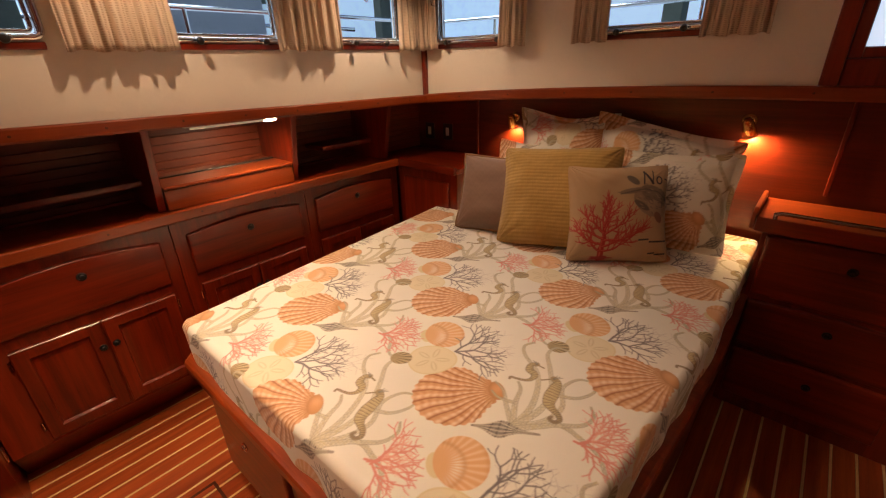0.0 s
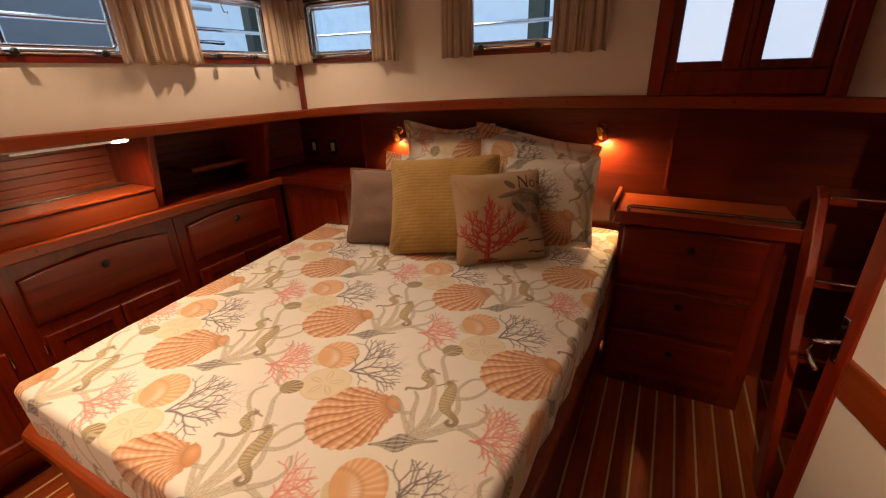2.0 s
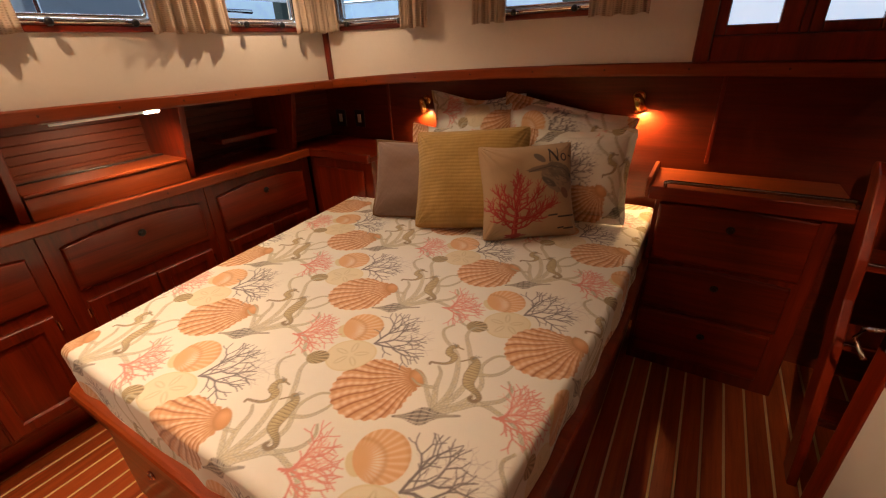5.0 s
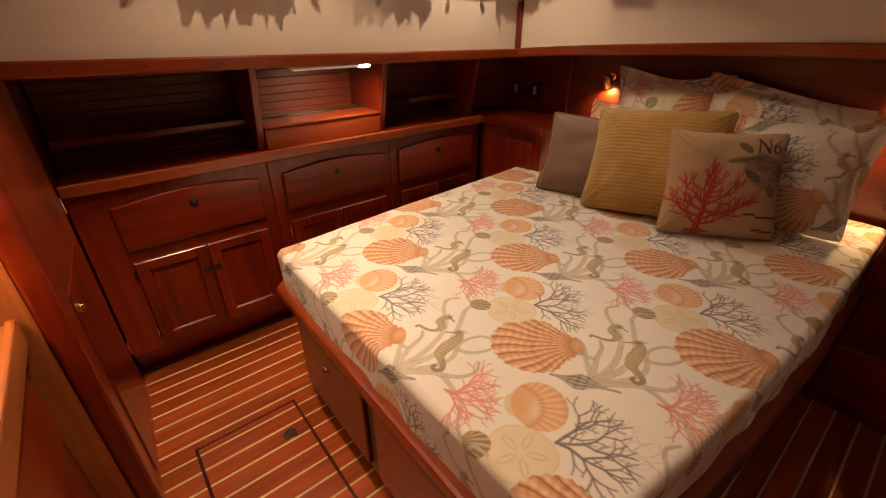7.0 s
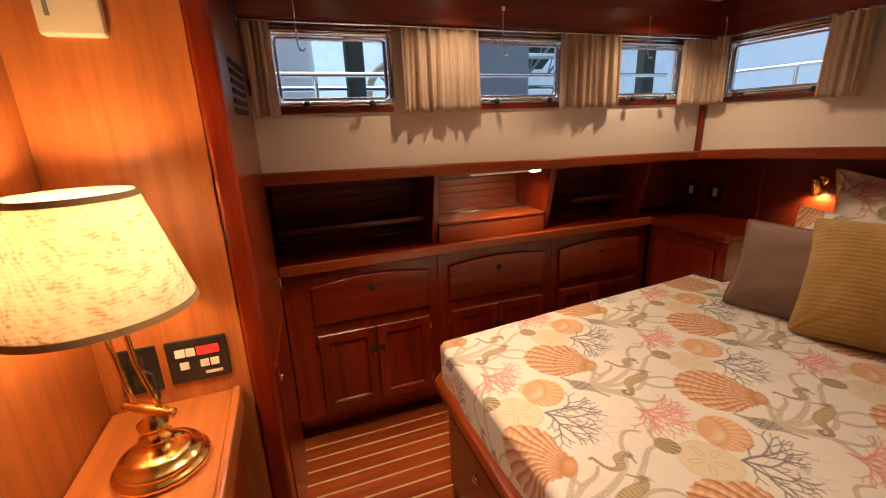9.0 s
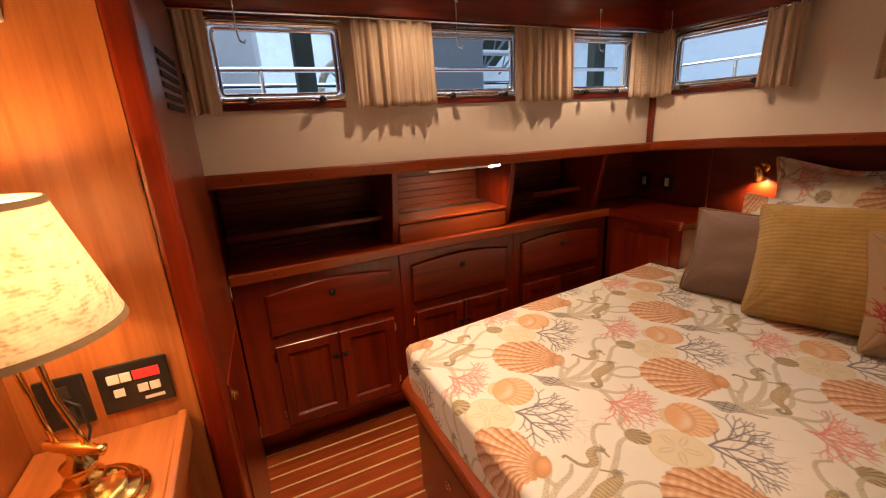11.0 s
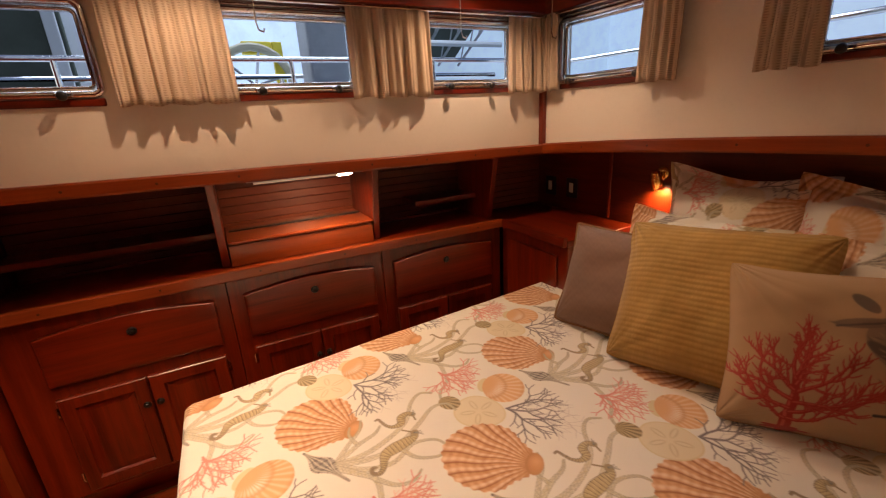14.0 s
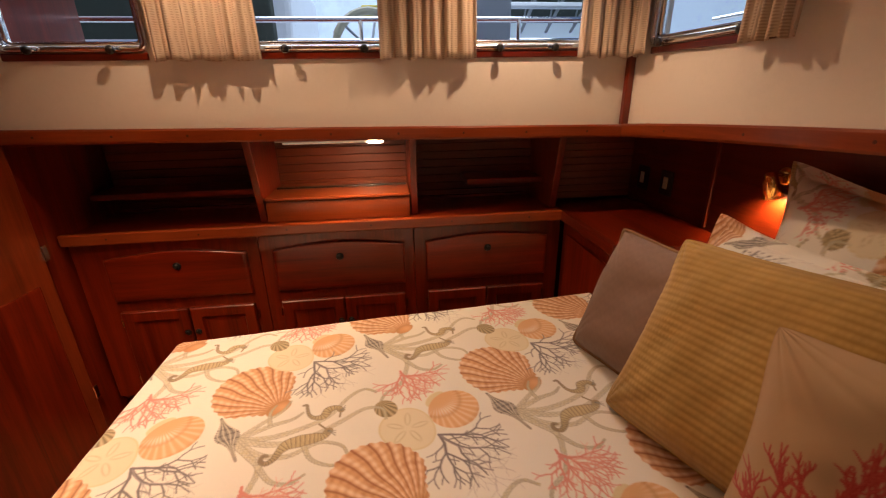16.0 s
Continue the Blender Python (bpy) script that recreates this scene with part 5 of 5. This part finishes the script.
# ---- cabin door standing open ----
dm = Matrix.Translation((1.357, 2.165, 0.0)) @ pose(0, 0, 0, 0, 0, math.degrees(math.atan2(-0.375, 0.105)))
door = thing("cabin_door", (0, 0, 0), "open cabin door with white panels in a mahogany frame", "door")
door.matrix_world = dm
T = 0.032
part("stile", box((0, -T / 2, 0.02), (0.066, T / 2, 1.98), 0.006), wood_z, door)
part("stile", box((0.55, -T / 2, 0.02), (0.62, T / 2, 1.98), 0.006), wood_z, door)
for z0, z1 in ((0.02, 0.12), (0.692, 0.815), (1.89, 1.98)):
    part("cross_rail", box((0.0662, -T / 2, z0), (0.5498, T / 2, z1), 0.008), edge_x, door)
for z0, z1 in ((0.121, 0.691), (0.816, 1.889)):
    part("panel", box((0.067, -0.008, z0), (0.549, 0.008, z1)), door_white, door, "cream white door panel")
h = part("handle", box((0.008, -T / 2 - 0.006, 0.775), (0.038, -T / 2, 0.915), 0.004), chrome, door, "polished steel lock plate")
part("lever", tube([(0.023, -T / 2 - 0.006, 0.835), (0.023, -T / 2 - 0.045, 0.835), (0.010, -T / 2 - 0.052, 0.83), (-0.006, -T / 2 - 0.052, 0.785), (0.020, -T / 2 - 0.046, 0.760), (0.042, -T / 2 - 0.046, 0.752)], 0.007), chrome, h, "polished steel bent lever", smooth=True)
part("keyhole", lathe([(0.006, 0), (0.006, 0.002), (0.002, 0.0022)], Matrix.Translation((0.023, -T / 2 - 0.0062, 0.885)) @ turn_to((0, -1, 0)), 12), black, h)

# ---- headboard fittings ----
def reading_lamp(x, z, swing, watts):
    y = head_y(x)
    e = thing("reading_lamp", (0, 0, 0), "small polished brass reading lamp on the headboard", "lamp", "reading lamps")
    part("wall_plate", lathe([(0.030, 0), (0.030, 0.006), (0.020, 0.012), (0.008, 0.014)], Matrix.Translation((x, y - 0.0005, z + 0.04)) @ turn_to((0, -1, 0)), 20), brass, e, smooth=True)
    part("arm", tube([(x, y - 0.012, z + 0.04), (x, y - 0.04, z + 0.05), (x, y - 0.058, z + 0.04)], 0.005), brass, e, smooth=True)
    aim = Vector((0.35 * swing, 0.3, -1)).normalized()
    sm = Matrix.Translation((x, y - 0.058, z + 0.045)) @ turn_to(aim)
    part("shade", lathe([(0.012, -0.012), (0.020, 0.0), (0.024, 0.02), (0.030, 0.075), (0.0285, 0.075), (0.022, 0.02), (0.010, 0.004)], sm, 20), brass, e, smooth=True)
    part("bulb", lathe([(0.006, 0.02), (0.014, 0.035), (0.017, 0.055), (0.012, 0.07), (0.003, 0.074)], sm, 14), glow("reading_bulb", (1.0, 0.72, 0.36), 14.0), e, "glowing bulb", smooth=True)
    lamp("reading_light", "SPOT", look(sm @ Vector((0, 0, 0.078)), sm @ Vector((0, 0, 1))), watts, (1.0, 0.62, 0.27), 0.012, 156)
    return e


reading_lamp(-0.665, 1.195, 0.3, 11.0)
reading_lamp(0.530, 1.235, 0.9, 22.0)
for x, w in ((-1.325, 0.035), (-1.175, 0.035)):
    e = thing("wall_switch", (0, 0, 0), "black switch plate with an ivory rocker", "switch", "wall switches")
    y = head_y(x)
    part("plate", box((x - 0.042, y - 0.008, 1.055), (x + 0.042, y - 0.0005, 1.165), 0.003), black, e)
    part("rocker", box((x - 0.014, y - 0.013, 1.085), (x + 0.014, y - 0.0082, 1.138), 0.002), ivory, e, "ivory rocker")

# ---- floor hatch ----
seam_wood = wood("seam_wood", (0.040, 0.008, 0.002), (0.09, 0.016, 0.004), "x")
hb = thing("floor_hatch", (0, 0, 0), "teak floor hatch with a flush steel ring pull", "hatch")
for lo, hi in (((-0.748, 0.597, -0.0005), (-0.736, 1.008, 0.0012)), ((-0.748, 0.996, -0.0005), (0.10, 1.008, 0.0012)), ((-0.748, 0.597, -0.0005), (0.10, 0.609, 0.0012))):
    part("border", box((lo[0], lo[1], 0.0003), hi), seam_wood, hb, "dark seam strip")
rp = part("ring_plate", lathe([(0.028, 0.0), (0.028, 0.003), (0.022, 0.004)], Matrix.Translation((-0.576, 0.923, 0.0003)), 20), chrome, hb, "steel ring plate")
part("ring_pull", tube([(-0.576 + 0.015 * math.cos(a), 0.923 + 0.015 * math.sin(a), 0.0065) for a in spread(0, 2 * math.pi, 16)[:-1]], 0.0022, 8, True), plain("dark_ring", (0.08, 0.08, 0.08), 0.3, 1, 0.05, 20, 0), rp)

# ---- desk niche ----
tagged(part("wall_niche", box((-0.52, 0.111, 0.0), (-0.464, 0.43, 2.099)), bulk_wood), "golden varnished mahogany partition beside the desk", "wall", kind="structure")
tagged(part("trim_niche_post", box((-0.545, 0.431, 0.0), (-0.455, 0.485, 2.099), 0.010), wood_z), "dark mahogany corner post beside the desk", "trim", kind="structure")
tagged(part("wall_locker", prism([(-1.73, 0.40), (-0.546, 0.40), (-0.546, 0.462), (-1.15, 0.497), (-1.73, 0.503)], "z", 0.0, 2.099), wood_z), "dark varnished mahogany locker front", "wall", kind="structure")
ldr = thing("locker_door", (0, 0, 0), "tall varnished mahogany locker door with a louvre", "locker door")
ldr.matrix_world = Matrix.Translation((-0.565, 0.4640, 0)) @ pose(0, 0, 0, 0, 0, 176.7)
part("panel", box((0.0, -0.012, 0.06), (0.545, -0.0008, 1.93), 0.004), edge_z, ldr)
part("lower_panel", box((0.06, -0.0165, 0.12), (0.48, -0.0122, 0.86), 0.004), wood_z, ldr)
# near-black strips draw the shade between the louvres
for i in range(6):
    part("louvre", box((0.14, -0.0155, 1.62 + 0.026 * i), (0.40, -0.0122, 1.634 + 0.026 * i), 0.001), shade_black, ldr, "louvre slit, near-black for shade")
part("knob", knob_mesh((0.10, -0.0168, 0.80), (0, -1, 0)), brass, ldr, "brass push knob")
for z in (0.33, 0.965, 1.72):
    part("hinge", box((0.535, -0.020, z - 0.03), (0.56, -0.0122, z + 0.03), 0.003), chrome, ldr, "steel hinge")
dk = thing("desk", (0, 0, 0), "golden mahogany built-in desk with a raised front edge", "desk")
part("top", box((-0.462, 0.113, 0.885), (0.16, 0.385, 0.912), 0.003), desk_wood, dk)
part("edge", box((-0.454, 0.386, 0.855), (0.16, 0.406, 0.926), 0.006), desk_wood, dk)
part("front", box((-0.45, 0.345, 0.0), (0.16, 0.365, 0.854)), wood_z, dk)
part("drawer", box((-0.42, 0.3655, 0.60), (0.13, 0.380, 0.82), 0.006), wood_x, dk)
part("side", box((0.161, 0.113, 0.0), (0.18, 0.40, 0.92), 0.004), wood_z, dk)

PX = -0.4635
cp_ = thing("control_panel", (0, 0, 0), "black heating control panel with a red display", "control panel")
part("plate", box((PX, 0.254, 0.960), (PX + 0.008, 0.390, 1.076), 0.003), black, cp_)
part("display", box((PX + 0.0085, 0.322, 1.032), (PX + 0.010, 0.372, 1.054)), red_display, cp_, "red digital display")
white_key = plain("white_key", (0.75, 0.73, 0.68), 0.4, 0, 0.02, 30, 0)
for y0, y1, z0, z1 in ((0.274, 0.296, 1.032, 1.054), (0.298, 0.318, 1.032, 1.054), (0.280, 0.300, 0.998, 1.018), (0.325, 0.345, 0.998, 1.018), (0.348, 0.368, 0.998, 1.018)):
    part("key", box((PX + 0.0085, y0, z0), (PX + 0.0115, y1, z1), 0.001), white_key, cp_, "white key")
part("mark", box((PX + 0.0085, 0.333, 0.976), (PX + 0.009, 0.372, 0.984)), white_key, cp_, "small white maker's bar")
so = thing("power_socket", (0, 0, 0), "black double power socket behind the desk lamp", "socket")
part("plate", box((PX, 0.150, 0.955), (PX + 0.008, 0.236, 1.076), 0.003), black, so)
for z in (0.99, 1.04):
    part("outlet", box((PX + 0.0082, 0.178, z - 0.016), (PX + 0.011, 0.208, z + 0.016), 0.002), plain("dark_plastic", (0.03, 0.025, 0.02), 0.4), so)
th = thing("thermostat", (0, 0, 0), "ivory wall thermostat with small indicator dots", "thermostat")
part("case", box((PX, 0.188, 1.757), (PX + 0.028, 0.294, 1.905), 0.005), ivory, th)
part("slot", box((PX + 0.0282, 0.205, 1.79), (PX + 0.029, 0.213, 1.825)), plain("grey_mark", (0.2, 0.19, 0.17), 0.5), th)
for k in range(4):
    part("dot", lathe([(0.0028, 0), (0.0028, 0.0012)], Matrix.Translation((PX + 0.0282, 0.228 + 0.012 * k, 1.822)) @ turn_to((1, 0, 0)), 10), shade_black, th)

# desk lamp
LX0, LY0 = -0.225, 0.275
lp = thing("desk_lamp", (LX0, LY0, 0.912), "brass desk lamp with a lit burlap shade", "lamp")
part("base", lathe([(0.084, 0.0), (0.088, 0.004), (0.089, 0.010), (0.086, 0.015), (0.078, 0.017), (0.077, 0.020), (0.079, 0.025), (0.075, 0.030), (0.062, 0.033), (0.061, 0.037), (0.052, 0.043), (0.036, 0.047), (0.022, 0.050), (0.018, 0.057)], Matrix(), 48), brass, lp, smooth=True)
part("stem", lathe([(0.018, 0.056), (0.028, 0.064), (0.030, 0.074), (0.020, 0.084), (0.026, 0.092), (0.028, 0.104), (0.014, 0.112), (0.013, 0.128)], Matrix(), 28), brass, lp, smooth=True)
part("crossbar", lathe([(0.004, -0.062), (0.009, -0.058), (0.007, -0.05), (0.011, -0.03), (0.013, 0.0), (0.011, 0.03), (0.007, 0.05), (0.010, 0.058), (0.004, 0.062)], Matrix.Translation((0, 0, 0.134)) @ turn_to((0.55, 0.83, 0)), 16), brass, lp, smooth=True)
for s in (-1, 1):
    dx, dy = 0.55 * 0.03 * s, 0.83 * 0.03 * s
    part("arm", tube([(dx, dy, 0.136), (dx - 0.010, dy - 0.012, 0.18), (dx * 0.8 - 0.022, dy * 0.8 - 0.024, 0.23), (dx * 0.9 - 0.03, dy * 0.9 - 0.035, 0.33), (-0.03, -0.037, 0.375)], 0.0055), brass, lp, smooth=True)
shade_mat, snt, sp = mat("burlap_shade")
stc = snt.nodes.new("ShaderNodeTexCoord")
weft = []
for axis, freq in (("Z", 42.0), ("DIAGONAL", 30.0)):
    wv = node(snt, "ShaderNodeTexWave", Scale=freq, Distortion=11.0, Detail=4.0)
    wv.inputs["Detail Scale"].default_value = 0.7
    wv.bands_direction = axis
    snt.links.new(stc.outputs["Object"], wv.inputs["Vector"])
    weft.append(wv)
sn1 = node(snt, "ShaderNodeTexNoise", Scale=40.0, Detail=4.0, Roughness=0.7)
snt.links.new(stc.outputs["Object"], sn1.inputs["Vector"])
sm1 = node(snt, "ShaderNodeMath"); sm1.operation = "ADD"
snt.links.new(weft[0].outputs[1], sm1.inputs[0]); snt.links.new(weft[1].outputs[1], sm1.inputs[1])
sm2 = node(snt, "ShaderNodeMath"); sm2.operation = "MULTIPLY_ADD"
snt.links.new(sm1.outputs[0], sm2.inputs[0]); sm2.inputs[1].default_value = 0.13
snt.links.new(sn1.outputs[0], sm2.inputs[2])
scol = ramp(snt, sm2.outputs[0], [(0.40, (0.48, 0.37, 0.25)), (0.58, (0.74, 0.66, 0.54)), (0.90, (0.84, 0.79, 0.70))])
snt.links.new(scol, sp.inputs["Base Color"]); sp.inputs["Roughness"].default_value = 0.9
strl = snt.nodes.new("ShaderNodeBsdfTranslucent"); snt.links.new(scol, strl.inputs[0])
smx = node(snt, "ShaderNodeMixShader", Fac=0.55)
snt.links.new(sp.outputs[0], smx.inputs[1]); snt.links.new(strl.outputs[0], smx.inputs[2])
snt.links.new(smx.outputs[0], snt.nodes["Material Output"].inputs[0])
SHX, SHY, SHZ = -0.03, -0.04, 0.345
def cone(r0, r1, z0, z1, t, steps=48):
    bm = bmesh.new()
    prof = [(r0, z0), (r1, z1), (r1 - t, z1), (r0 - t, z0)]
    rings = [[bm.verts.new((SHX + r * math.cos(2 * math.pi * i / steps), SHY + r * math.sin(2 * math.pi * i / steps), z)) for i in range(steps)] for r, z in prof]
    for a, c in zip(rings, rings[1:] + rings[:1]):
        for i in range(steps):
            j = (i + 1) % steps
            bm.faces.new((a[i], a[j], c[j], c[i]))
    bmesh.ops.recalc_face_normals(bm, faces=bm.faces[:])
    return bm
sh = part("shade", cone(0.158, 0.098, SHZ, SHZ + 0.215, 0.002), shade_mat, lp, "lit burlap drum shade")
trim_cloth = plain("shade_trim", (0.30, 0.20, 0.10), 0.9, 0, 0.1, 60, 0.1)
part("lower_trim", cone(0.160, 0.157, SHZ - 0.003, SHZ + 0.009, 0.005), trim_cloth, sh)
part("upper_trim", cone(0.101, 0.099, SHZ + 0.207, SHZ + 0.218, 0.005), trim_cloth, sh)
part("bulb", lathe([(0.012, 0.0), (0.014, 0.03), (0.028, 0.06), (0.026, 0.085), (0.006, 0.098)], Matrix.Translation((SHX, SHY, SHZ + 0.03)), 18), glow("lamp_bulb", (1.0, 0.75, 0.42), 10.0), lp, "lit bulb", smooth=True).visible_shadow = False
lamp("desk_lamp_light", "POINT", pose(LX0 + SHX, LY0 + SHY, 0.912 + SHZ + 0.165), 10.0, LAMP, 0.03)
part("cord", tube([(-0.07, -0.01, 0.006), (-0.12, -0.02, 0.006), (-0.16, -0.05, 0.008), (-0.19, -0.04, 0.05), (-0.21, -0.05, 0.10), (-0.225, -0.08, 0.115)], 0.003, 8), black, lp, "thin dark cord")

# ceiling downlights; the last fixture goes with the added door spot
for dx, dy in DOWNLIGHTS:
    e = thing("downlight", (dx, dy, CEIL), "small round recessed ceiling light", "light", "ceiling downlights")
    part("bezel", lathe([(0.045, -0.0005), (0.045, -0.006), (0.034, -0.012), (0.030, -0.004)], Matrix(), 24), brass, e, smooth=True)
    part("lens", lathe([(0.028, -0.0045), (0.028, -0.006), (0.004, -0.0065)], Matrix(), 20), glow("downlight_lens", (1.0, 0.74, 0.45), 6.0), e, "glowing lens").visible_shadow = False
